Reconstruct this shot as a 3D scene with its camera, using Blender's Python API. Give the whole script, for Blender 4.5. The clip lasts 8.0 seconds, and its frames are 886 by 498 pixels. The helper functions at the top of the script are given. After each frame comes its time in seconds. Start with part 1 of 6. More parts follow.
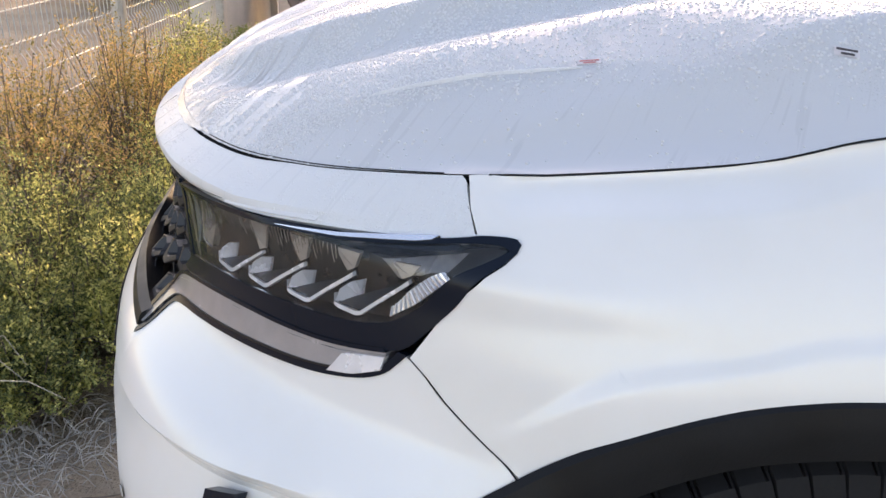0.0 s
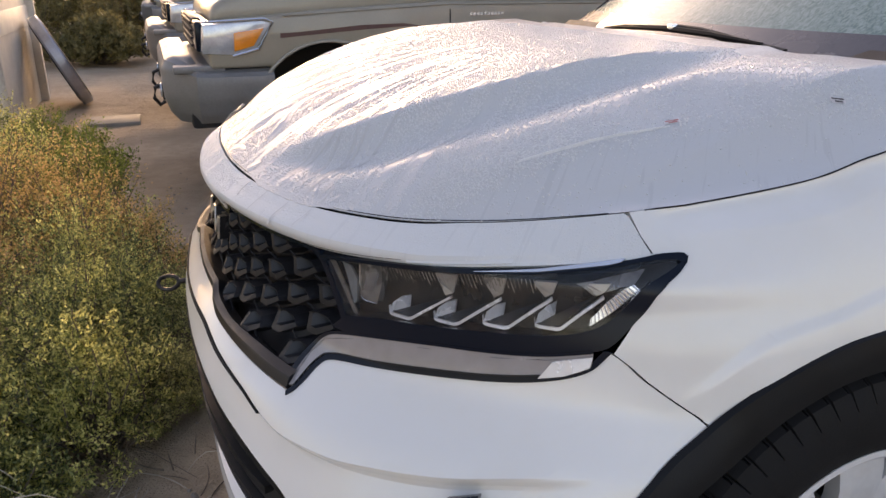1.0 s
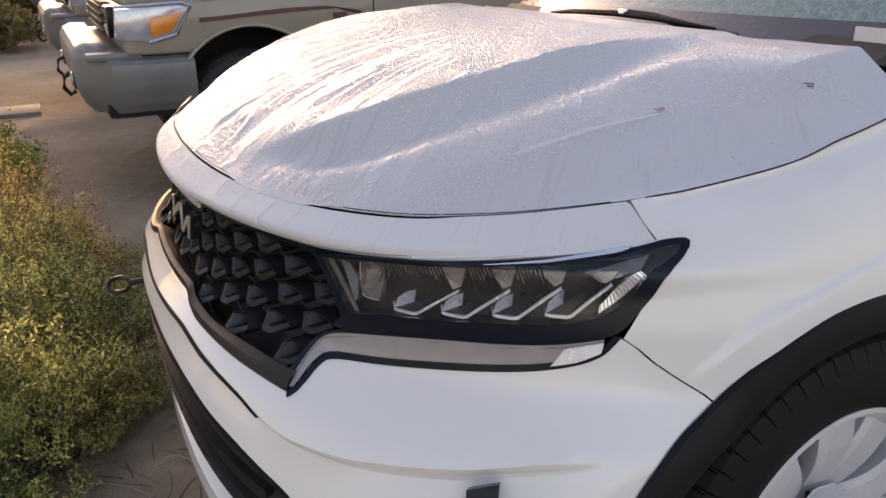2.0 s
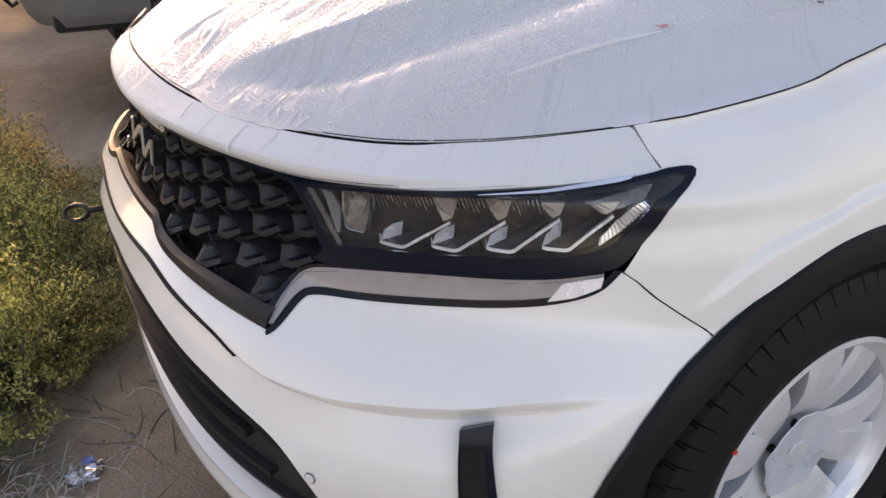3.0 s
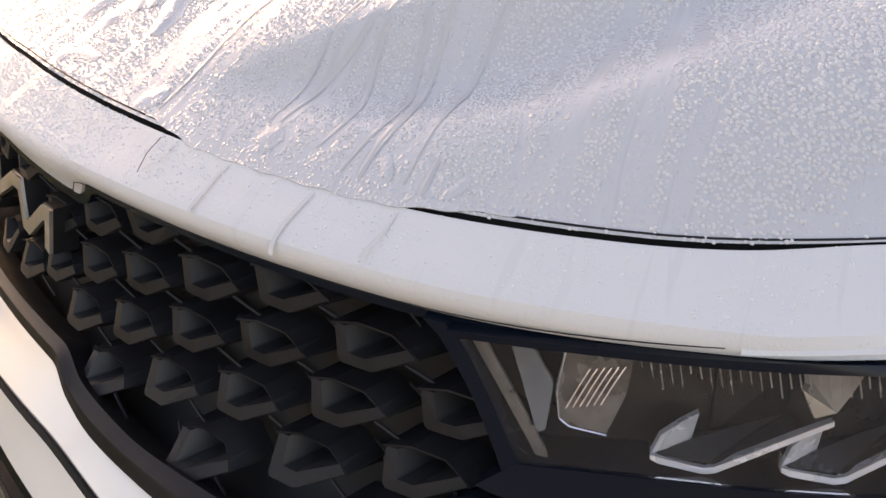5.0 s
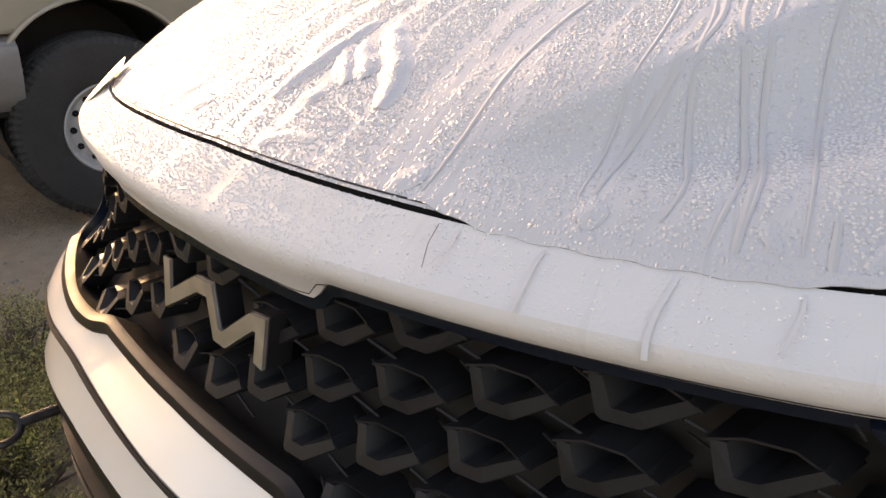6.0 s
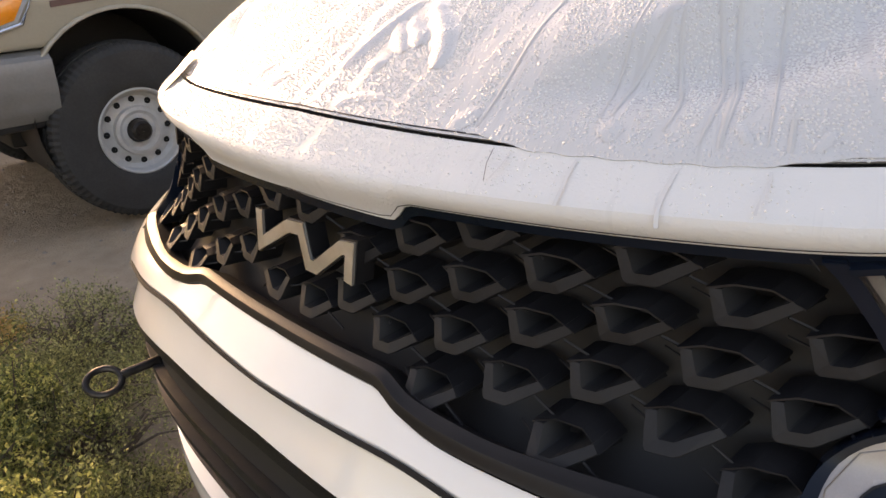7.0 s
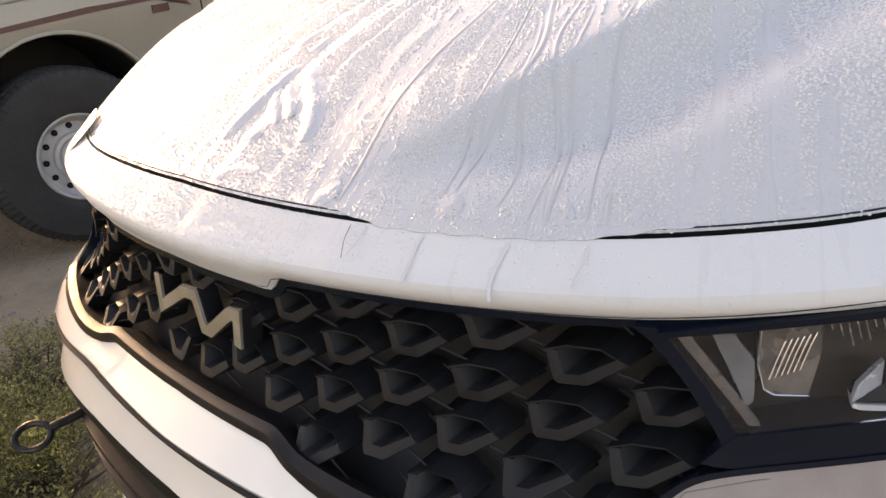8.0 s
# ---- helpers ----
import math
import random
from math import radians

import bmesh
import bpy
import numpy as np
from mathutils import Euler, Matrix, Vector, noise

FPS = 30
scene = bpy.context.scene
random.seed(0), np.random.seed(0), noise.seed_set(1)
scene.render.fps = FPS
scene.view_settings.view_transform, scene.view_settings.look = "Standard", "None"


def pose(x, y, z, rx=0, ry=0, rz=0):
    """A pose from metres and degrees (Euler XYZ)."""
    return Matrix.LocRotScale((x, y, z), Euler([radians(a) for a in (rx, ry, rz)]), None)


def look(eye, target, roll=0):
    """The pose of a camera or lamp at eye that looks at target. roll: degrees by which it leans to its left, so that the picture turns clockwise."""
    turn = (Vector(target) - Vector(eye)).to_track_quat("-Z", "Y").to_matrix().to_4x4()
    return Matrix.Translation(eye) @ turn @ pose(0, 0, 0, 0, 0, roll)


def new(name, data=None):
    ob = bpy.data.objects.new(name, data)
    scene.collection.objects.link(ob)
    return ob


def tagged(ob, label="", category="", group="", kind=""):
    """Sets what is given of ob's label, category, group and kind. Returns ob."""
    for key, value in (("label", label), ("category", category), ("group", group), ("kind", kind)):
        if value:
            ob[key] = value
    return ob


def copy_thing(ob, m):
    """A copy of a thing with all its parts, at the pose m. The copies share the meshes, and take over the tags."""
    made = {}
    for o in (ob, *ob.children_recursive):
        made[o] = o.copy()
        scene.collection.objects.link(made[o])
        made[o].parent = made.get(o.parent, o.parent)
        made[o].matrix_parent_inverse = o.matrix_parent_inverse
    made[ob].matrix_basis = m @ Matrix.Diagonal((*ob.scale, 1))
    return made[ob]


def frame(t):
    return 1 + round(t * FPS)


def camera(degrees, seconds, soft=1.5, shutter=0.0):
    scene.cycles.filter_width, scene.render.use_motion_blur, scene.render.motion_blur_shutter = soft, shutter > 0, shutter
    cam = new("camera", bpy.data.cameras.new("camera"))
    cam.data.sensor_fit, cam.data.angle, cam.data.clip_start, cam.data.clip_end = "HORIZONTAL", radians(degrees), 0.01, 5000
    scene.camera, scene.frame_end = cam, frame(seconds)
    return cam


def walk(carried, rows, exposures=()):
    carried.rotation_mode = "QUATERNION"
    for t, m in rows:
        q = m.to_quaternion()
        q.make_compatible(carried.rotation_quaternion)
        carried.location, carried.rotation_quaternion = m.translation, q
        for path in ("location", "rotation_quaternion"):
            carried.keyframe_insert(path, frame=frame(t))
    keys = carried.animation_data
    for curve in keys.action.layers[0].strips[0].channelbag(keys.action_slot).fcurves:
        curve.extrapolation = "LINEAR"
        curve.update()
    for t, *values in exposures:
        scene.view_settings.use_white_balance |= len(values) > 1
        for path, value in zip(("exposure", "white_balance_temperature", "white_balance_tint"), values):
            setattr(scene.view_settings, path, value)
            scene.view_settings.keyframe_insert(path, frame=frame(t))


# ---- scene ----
cam = camera(59.45, 8.0, shutter=0.0)
PATH = [
    (0, 0.4704, -1.4954, 1.185, 66.668, -1.445, -1.623),
    (0.1, 0.4276, -1.4859, 1.2054, 67.318, -1.303, -2.499),
    (0.2, 0.366, -1.4907, 1.2217, 67.629, -1.021, -4.966),
    (0.3, 0.3118, -1.4968, 1.219, 68.317, -0.785, -6.966),
    (0.5, 0.1853, -1.5358, 1.212, 69.242, -0.623, -11.316),
    (0.7, 0.073, -1.5781, 1.2254, 69.814, 0.204, -14.986),
    (1, -0.0396, -1.6104, 1.2511, 70.444, 0.521, -20.079),
    (1.2, -0.0731, -1.6086, 1.2728, 70.859, 0.978, -21.976),
    (2.3, -0.1743, -1.5265, 1.2712, 67.183, 0.152, -28.417),
    (2.5, -0.1797, -1.5096, 1.2596, 65.851, -0.032, -28.961),
    (2.8, -0.174, -1.4921, 1.2466, 64.394, -0.21, -29.136),
    (3, -0.1573, -1.4768, 1.2577, 63.019, -0.302, -29.745),
    (3.2, -0.114, -1.4682, 1.2432, 62.772, -0.174, -29.022),
    (3.5, -0.0845, -1.4084, 1.2367, 61.625, -0.539, -29.732),
    (3.8, -0.0658, -1.3469, 1.2271, 59.988, -0.179, -28.391),
    (4, -0.0837, -1.3058, 1.2083, 60.486, -0.561, -28.932),
    (4.2, -0.0717, -1.2183, 1.1917, 59.067, -0.868, -30.2),
    (4.3, -0.0808, -1.1612, 1.1639, 59.824, -1.547, -31.804),
    (4.4, -0.0731, -1.089, 1.1561, 59.74, -1.859, -33.191),
    (4.5, -0.0734, -1.0185, 1.1549, 60.184, -2.415, -34.664),
    (4.6, -0.0684, -0.9612, 1.1573, 59.464, -2.198, -35.511),
    (4.7, -0.0769, -0.9176, 1.1537, 59.226, -2.399, -36.727),
    (4.8, -0.0861, -0.8817, 1.1419, 59.58, -2.674, -37.678),
    (5, -0.1159, -0.8081, 1.1065, 63.698, -3.938, -40.389),
    (5.2, -0.1379, -0.7488, 1.1014, 64.402, -3.241, -40.582),
    (6.3, -0.2267, -0.5893, 1.0573, 69.694, 1.641, -41.341),
    (6.5, -0.2499, -0.6057, 1.0551, 69.302, 2.38, -41.46),
    (7, -0.3307, -0.6963, 1.0693, 68.313, 3.944, -41.427),
    (7.5, -0.3312, -0.7402, 1.1059, 67.144, 5.65, -42.481),
    (8, -0.2704, -0.7742, 1.1396, 67.191, 6.609, -44.961),
]
walk(cam, [(t, pose(*p)) for t, *p in PATH], exposures=[(0.0, 1.99, 7600, 26), (0.5, 1.53, 7700, 28), (1.0, 1.45, 7800, 29), (2.5, 1.44, 8000, 31), (3.0, 1.74, 8000, 30), (3.5, 1.78, 8000, 30), (4.5, 1.8, 8200, 30), (5.0, 1.88, 8600, 30), (6.5, 1.72, 8900, 28), (7.0, 1.94, 8900, 28), (8.0, 1.97, 8700, 28)])

# ---- light: a low, warm morning sun behind the far side of the car ----
SUN_DIR = Vector((0.14, 0.97, 0.24)).normalized()
world = bpy.data.worlds.new("sky")
scene.world = world
world.use_nodes = True
wn = world.node_tree
sky = wn.nodes.new("ShaderNodeTexSky")
sky.sky_type = "NISHITA"
sky.sun_disc = False
sky.sun_elevation = math.asin(SUN_DIR.z)
sky.sun_rotation = math.atan2(SUN_DIR.x, SUN_DIR.y)
sky.dust_density = 2.0
wn.links.new(sky.outputs[0], wn.nodes["Background"].inputs[0])
wn.nodes["Background"].inputs[1].default_value = 0.15
sun_data = bpy.data.lights.new("sun", "SUN")
sun_data.energy = 0.60
sun_data.angle = radians(2.0)
sun_data.color = (1.0, 0.74, 0.44)
sun = new("sun", sun_data)
sun.matrix_world = look(SUN_DIR * 40, (0, 0, 0))


# ---- materials ----
def material(name, color, rough=0.5, metal=0.0, coat=0.0, **kw):
    m = bpy.data.materials.new(name)
    m.use_nodes = True
    b = m.node_tree.nodes["Principled BSDF"]
    b.inputs["Base Color"].default_value = (*color, 1)
    b.inputs["Roughness"].default_value = rough
    b.inputs["Metallic"].default_value = metal
    b.inputs["Coat Weight"].default_value = coat
    b.inputs["Coat Roughness"].default_value = kw.get("coat_rough", 0.04)
    if "ior" in kw:
        b.inputs["IOR"].default_value = kw["ior"]
    if "trans" in kw:
        b.inputs["Transmission Weight"].default_value = kw["trans"]
    return m


def nodes_of(m):
    t = m.node_tree
    return t, t.nodes["Principled BSDF"]


def tex(t, kind, scale, coord=None, detail=3.0, **kw):
    n = t.nodes.new(kind)
    n.inputs["Scale"].default_value = scale
    if kind == "ShaderNodeTexNoise":
        n.inputs["Detail"].default_value = detail
        n.inputs["Distortion"].default_value = kw.get("distortion", 0.0)
    if coord is None:
        c = t.nodes.new("ShaderNodeTexCoord")
        coord = c.outputs["Object"]
    t.links.new(coord, n.inputs["Vector"])
    return n


def stretch(t, scale):
    c = t.nodes.new("ShaderNodeTexCoord")
    mp = t.nodes.new("ShaderNodeMapping")
    mp.inputs["Scale"].default_value = scale
    t.links.new(c.outputs["Object"], mp.inputs["Vector"])
    return mp.outputs[0]


def ramp(t, fac, stops):
    r = t.nodes.new("ShaderNodeValToRGB")
    while len(r.color_ramp.elements) < len(stops):
        r.color_ramp.elements.new(0.5)
    for e, (p, c) in zip(r.color_ramp.elements, stops):
        e.position = p
        e.color = (*c, 1) if len(c) == 3 else c
    t.links.new(fac, r.inputs[0])
    return r.outputs[0]


def grey(v):
    return (v, v, v)


def mix_color(t, fac, a, b):
    n = t.nodes.new("ShaderNodeMix")
    n.data_type = "RGBA"
    for sock, v in ((n.inputs[0], fac), (n.inputs[6], a), (n.inputs[7], b)):
        if isinstance(v, bpy.types.NodeSocket):
            t.links.new(v, sock)
        elif isinstance(v, tuple):
            sock.default_value = (*v, 1)
        else:
            sock.default_value = v
    return n.outputs[2]


def maths(t, op, a, b=0.0, clamp=False):
    n = t.nodes.new("ShaderNodeMath")
    n.operation, n.use_clamp = op, clamp
    for sock, v in zip(n.inputs, (a, b)):
        if isinstance(v, bpy.types.NodeSocket):
            t.links.new(v, sock)
        else:
            sock.default_value = v
    return n.outputs[0]


def bump(t, b, height, strength, distance, normal_to="Normal"):
    n = t.nodes.new("ShaderNodeBump")
    n.inputs["Strength"].default_value = strength
    n.inputs["Distance"].default_value = distance
    t.links.new(height, n.inputs["Height"])
    t.links.new(n.outputs[0], b.inputs[normal_to])
    return n


def worn(name, color, rough, spread=0.12, scale=6.0, metal=0.0, coat=0.0, grain=0.3, grain_scale=90.0, depth=0.001, **kw):
    """A surface with slow stains, fine grain, uneven gloss and slight relief."""
    m = material(name, color, rough, metal, coat, **kw)
    t, b = nodes_of(m)
    slow = tex(t, "ShaderNodeTexNoise", scale, detail=5)
    fine = tex(t, "ShaderNodeTexNoise", grain_scale, detail=4)
    lo = tuple(max(0, c * (1 - spread)) for c in color)
    hi = tuple(min(1, c * (1 + spread)) for c in color)
    c1 = ramp(t, slow.outputs[0], [(0.3, lo), (0.7, hi)])
    c2 = ramp(t, fine.outputs[0], [(0.35, grey(1 - spread * 0.6)), (0.65, grey(1.0))])
    n = t.nodes.new("ShaderNodeMix")
    n.data_type, n.blend_type = "RGBA", "MULTIPLY"
    n.inputs[0].default_value = 1.0
    t.links.new(c1, n.inputs[6])
    t.links.new(c2, n.inputs[7])
    t.links.new(n.outputs[2], b.inputs["Base Color"])
    r = ramp(t, slow.outputs[0], [(0.3, grey(max(0.02, rough - 0.08))), (0.7, grey(min(1, rough + 0.08)))])
    t.links.new(r, b.inputs["Roughness"])
    if grain:
        bump(t, b, fine.outputs[0], grain, depth)
    return m


def domes(t, size, reach, jitter=0.9):
    """Rounded beads, one to a cell: 1 at the middle, 0 at the rim."""
    v = tex(t, "ShaderNodeTexVoronoi", size)
    v.inputs["Randomness"].default_value = jitter
    k = maths(t, "DIVIDE", v.outputs["Distance"], reach)
    return maths(t, "SUBTRACT", 1.0, maths(t, "MULTIPLY", k, k), clamp=True)


def fan(t, along, across):
    """Coordinates that spread from the windscreen over the nose, as water runs off it."""
    c = t.nodes.new("ShaderNodeTexCoord")
    s = t.nodes.new("ShaderNodeSeparateXYZ")
    t.links.new(c.outputs["Object"], s.inputs[0])
    turn = maths(t, "ARCTAN2", s.outputs[1], maths(t, "SUBTRACT", 1.3, s.outputs[0]))
    q = t.nodes.new("ShaderNodeCombineXYZ")
    t.links.new(maths(t, "MULTIPLY", s.outputs[0], along), q.inputs[0])
    t.links.new(maths(t, "MULTIPLY", turn, across), q.inputs[1])
    t.links.new(maths(t, "MULTIPLY", s.outputs[2], along), q.inputs[2])
    return q.outputs[0]


def dew_paint(name, color, rough, coat, size, cover, runs, depth, spec=0.5, stain=0.965, shed=False):
    """White paint or film under dew: rounded beads with bare wet runs between them."""
    m = material(name, color, rough, 0.0, coat, coat_rough=0.12)
    t, b = nodes_of(m)
    b.inputs["Specular IOR Level"].default_value = spec
    bead = domes(t, size, 0.46)
    drop = domes(t, size * 0.42, 0.34)
    area = tex(t, "ShaderNodeTexNoise", 2.6, detail=3)
    wet = ramp(t, area.outputs[0], [(0.46 - cover, grey(0.0)), (0.60 - cover, grey(1.0))])
    if shed:
        # beads have run off the steep left flank
        c = t.nodes.new("ShaderNodeTexCoord")
        s = t.nodes.new("ShaderNodeSeparateXYZ")
        t.links.new(c.outputs["Object"], s.inputs[0])
        flank = maths(t, "SUBTRACT", maths(t, "MULTIPLY", s.outputs[1], -1.0), maths(t, "ADD", maths(t, "MULTIPLY", s.outputs[0], 0.22), 0.565))
        wet = maths(t, "MULTIPLY", wet, maths(t, "SUBTRACT", 1.0, maths(t, "MULTIPLY", flank, 26.0, clamp=True), clamp=True))
    run = tex(t, "ShaderNodeTexNoise", 1.0, fan(t, 4.6, 58.0), detail=3, distortion=1.9)
    dry = ramp(t, run.outputs[0], [(0.535, grey(1.0)), (0.57, grey(1.0 - runs))])
    h = maths(t, "MULTIPLY", maths(t, "ADD", bead, maths(t, "MULTIPLY", drop, 1.7)), maths(t, "MULTIPLY", wet, dry))
    if shed:
        # raised rims of the wet runs
        stream = ramp(t, run.outputs[0], [(0.54, grey(0.0)), (0.63, grey(1.0))])
        keep = maths(t, "SUBTRACT", 1.0, maths(t, "MULTIPLY", maths(t, "ADD", flank, 0.10), 12.0, clamp=True), clamp=True)
        h = maths(t, "ADD", h, maths(t, "MULTIPLY", maths(t, "MULTIPLY", stream, keep), 0.25))
    sag = tex(t, "ShaderNodeTexNoise", 14.0, detail=3)
    h = maths(t, "ADD", h, maths(t, "MULTIPLY", sag.outputs[0], 3.0))
    bump(t, b, h, 1.0, depth)
    tone = ramp(t, run.outputs[0], [(0.60, color), (0.66, tuple(c * stain for c in color))])
    t.links.new(tone, b.inputs["Base Color"])
    r = ramp(t, area.outputs[0], [(0.3, grey(rough - 0.05)), (0.7, grey(rough + 0.08))])
    t.links.new(r, b.inputs["Roughness"])
    return m


WHITE = material("white_paint", (0.80, 0.79, 0.76), 0.34, 0.0, 0.8, coat_rough=0.05)
t_, b_ = nodes_of(WHITE)
dust = tex(t_, "ShaderNodeTexNoise", 5.0, detail=6)
t_.links.new(ramp(t_, dust.outputs[0], [(0.35, (0.725, 0.70, 0.65)), (0.6, (0.765, 0.745, 0.705))]), b_.inputs["Base Color"])
t_.links.new(ramp(t_, dust.outputs[0], [(0.3, grey(0.42)), (0.7, grey(0.28))]), b_.inputs["Roughness"])
FILM = dew_paint("wet_protective_film", (0.55, 0.552, 0.555), 0.20, 0.0, 330.0, 0.33, 1.0, 0.00045, 0.5, 0.93, shed=True)
nodes_of(FILM)[1].inputs["IOR"].default_value = 1.7
LIP = dew_paint("dewy_white_paint", (0.66, 0.66, 0.65), 0.42, 0.08, 430.0, 0.09, 0.9, 0.00028, 0.25, 0.95)
CLAD = worn("black_plastic_cladding", (0.008, 0.0085, 0.0095), 0.50, 0.2, 12, grain=0.4, grain_scale=500, depth=0.0006)
GLOSS_BLACK = material("gloss_black", (0.005, 0.009, 0.017), 0.20, ior=1.28)
GRILLE = worn("grille_plastic", (0.0125, 0.0128, 0.0145), 0.55, 0.3, 30, grain=0.25, grain_scale=300, depth=0.0005)
DARK = material("shadow_black", (0.027, 0.0265, 0.027), 0.5)
SATIN = worn("satin_grey_trim", (0.16, 0.15, 0.145), 0.33, 0.15, 18, metal=0.75, grain=0.1)
CHROME = material("chrome", (0.86, 0.86, 0.87), 0.22, 0.9)
BADGE = worn("brushed_badge", (0.56, 0.545, 0.52), 0.38, 0.1, 40, metal=0.85, grain=0.1)
LAMP_BAR = worn("smoked_light_bar", (0.30, 0.275, 0.27), 0.22, 0.08, 25, coat=0.8, grain=0.15, grain_scale=700, depth=0.0004)
REFLECTOR = worn("lamp_reflector", (0.80, 0.81, 0.84), 0.26, 0.08, 30, metal=0.35, grain=0.05)
BEZEL = worn("lamp_bezel", (0.020, 0.019, 0.019), 0.32, 0.3, 30, metal=0.3, grain=0.1)
TAN = worn("lamp_tan_reflector", (0.36, 0.335, 0.305), 0.28, 0.15, 40, metal=0.5, grain=0.1)
PANEL = worn("lamp_blue_panel", (0.20, 0.23, 0.26), 0.22, 0.2, 30, metal=0.5, grain=0.05)
LAMP_FLOOR = worn("lamp_floor", (0.085, 0.092, 0.105), 0.22, 0.2, 30, metal=0.6, grain=0.05)
MODULE = worn("lamp_module", (0.17, 0.16, 0.15), 0.28, 0.25, 45, metal=0.4, grain=0.1)
TRIM = worn("dark_satin_trim", (0.011, 0.011, 0.0125), 0.42, 0.15, 18, metal=0.0, grain=0.1)
RUBBER = worn("tyre_rubber", (0.009, 0.009, 0.010), 0.68, 0.25, 20, grain=0.4, grain_scale=260, depth=0.0006)
for dull, shine in ((RUBBER, 0.22), (CLAD, 0.22), (DARK, 0.22), (TRIM, 0.25), (GRILLE, 0.32)):
    nodes_of(dull)[1].inputs["Specular IOR Level"].default_value = shine
ALLOY = worn("silver_alloy", (0.72, 0.73, 0.75), 0.34, 0.06, 12, metal=0.35, coat=0.3, grain=0.05)
RED = material("red_dot_paint", (0.75, 0.06, 0.02), 0.5)
STEEL = worn("dark_steel", (0.055, 0.05, 0.047), 0.38, 0.3, 40, metal=0.9, grain=0.2)
GLASS = material("clear_lens", (0.92, 0.93, 0.95), 0.02, trans=0.988, ior=1.35)
SCREEN = material("windscreen_glass", (0.33, 0.46, 0.43), 0.16, trans=0.45, ior=1.45)
t_, b_ = nodes_of(SCREEN)
streak = tex(t_, "ShaderNodeTexNoise", 1.0, stretch(t_, (60.0, 130.0, 60.0)), detail=4, distortion=1.5)
bump(t_, b_, streak.outputs[0], 0.5, 0.001)
t_.links.new(ramp(t_, streak.outputs[0], [(0.38, (0.20, 0.31, 0.29)), (0.62, (0.42, 0.55, 0.51))]), b_.inputs["Base Color"])
INSIDE = worn("dark_cabin", (0.03, 0.03, 0.032), 0.7, 0.2, 5)
SEAL = material("black_gap", (0.004, 0.004, 0.004), 0.9)


# ---- building helpers ----
def part(name, geo, mat, parent=None, label="", smooth=True, kind=""):
    """Links one mesh, from a bmesh or from (verts, faces), under its thing."""
    me = bpy.data.meshes.new(name)
    if isinstance(geo, bmesh.types.BMesh):
        geo.to_mesh(me)
        geo.free()
    else:
        me.from_pydata(geo[0], [], geo[1])
    me.materials.append(mat)
    if smooth:
        me.shade_smooth()
        me.set_sharp_from_angle(angle=radians(28))
    me.update()
    ob = new(name, me)
    ob.parent = parent
    return tagged(ob, label, kind=kind)


def thing(name, label, category, at=(0, 0, 0), group="", kind=""):
    ob = new(name)
    ob.location = at
    return tagged(ob, label, category, group, kind)


def join(*geos):
    vs, fs = [], []
    for v, f in geos:
        n = len(vs)
        vs += list(v)
        fs += [tuple(i + n for i in q) for q in f]
    return vs, fs


def mirror(geo):
    v, f = geo
    return [(p[0], FAR - p[1], p[2]) for p in v], [tuple(reversed(q)) for q in f]


def sheet(fn, nu, nv):
    """A grid of fn(u, v), u and v from 0 to 1."""
    v = [tuple(fn(i / nu, j / nv)) for i in range(nu + 1) for j in range(nv + 1)]
    k = nv + 1
    return v, [(i * k + j, (i + 1) * k + j, (i + 1) * k + j + 1, i * k + j + 1) for i in range(nu) for j in range(nv)]


def box(lo, hi, bevel=0.0, seg=2):
    bm = bmesh.new()
    bmesh.ops.create_cube(bm, size=1)
    for v in bm.verts:
        v.co = Vector([lo[k] + (v.co[k] + 0.5) * (hi[k] - lo[k]) for k in range(3)])
    if bevel:
        bmesh.ops.bevel(bm, geom=bm.edges[:], offset=bevel, segments=seg, affect="EDGES", profile=0.5)
    return bm


def raw(bm):
    bm.verts.index_update()
    out = [tuple(v.co) for v in bm.verts], [tuple(v.index for v in f.verts) for f in bm.faces]
    bm.free()
    return out


def moved(geo, m):
    return [tuple(m @ Vector(p)) for p in geo[0]], geo[1]


def tube(points, r, n=8, cap=True):
    """A round bar along points; r is a number or one per point."""
    vs, fs = [], []
    pts = [Vector(p) for p in points]
    rs = r if isinstance(r, (list, tuple)) else [r] * len(pts)
    for i, p in enumerate(pts):
        d = (pts[min(i + 1, len(pts) - 1)] - pts[max(i - 1, 0)]).normalized()
        side = d.cross(Vector((0, 0, 1)) if abs(d.z) < 0.9 else Vector((1, 0, 0))).normalized()
        up = side.cross(d)
        for k in range(n):
            a = 2 * math.pi * k / n
            vs.append(tuple(p + rs[i] * (math.cos(a) * side + math.sin(a) * up)))
    for i in range(len(pts) - 1):
        for k in range(n):
            fs.append((i * n + k, i * n + (k + 1) % n, (i + 1) * n + (k + 1) % n, (i + 1) * n + k))
    if cap:
        fs.append(tuple(reversed(range(n))))
        fs.append(tuple(range((len(pts) - 1) * n, len(pts) * n)))
    return vs, fs


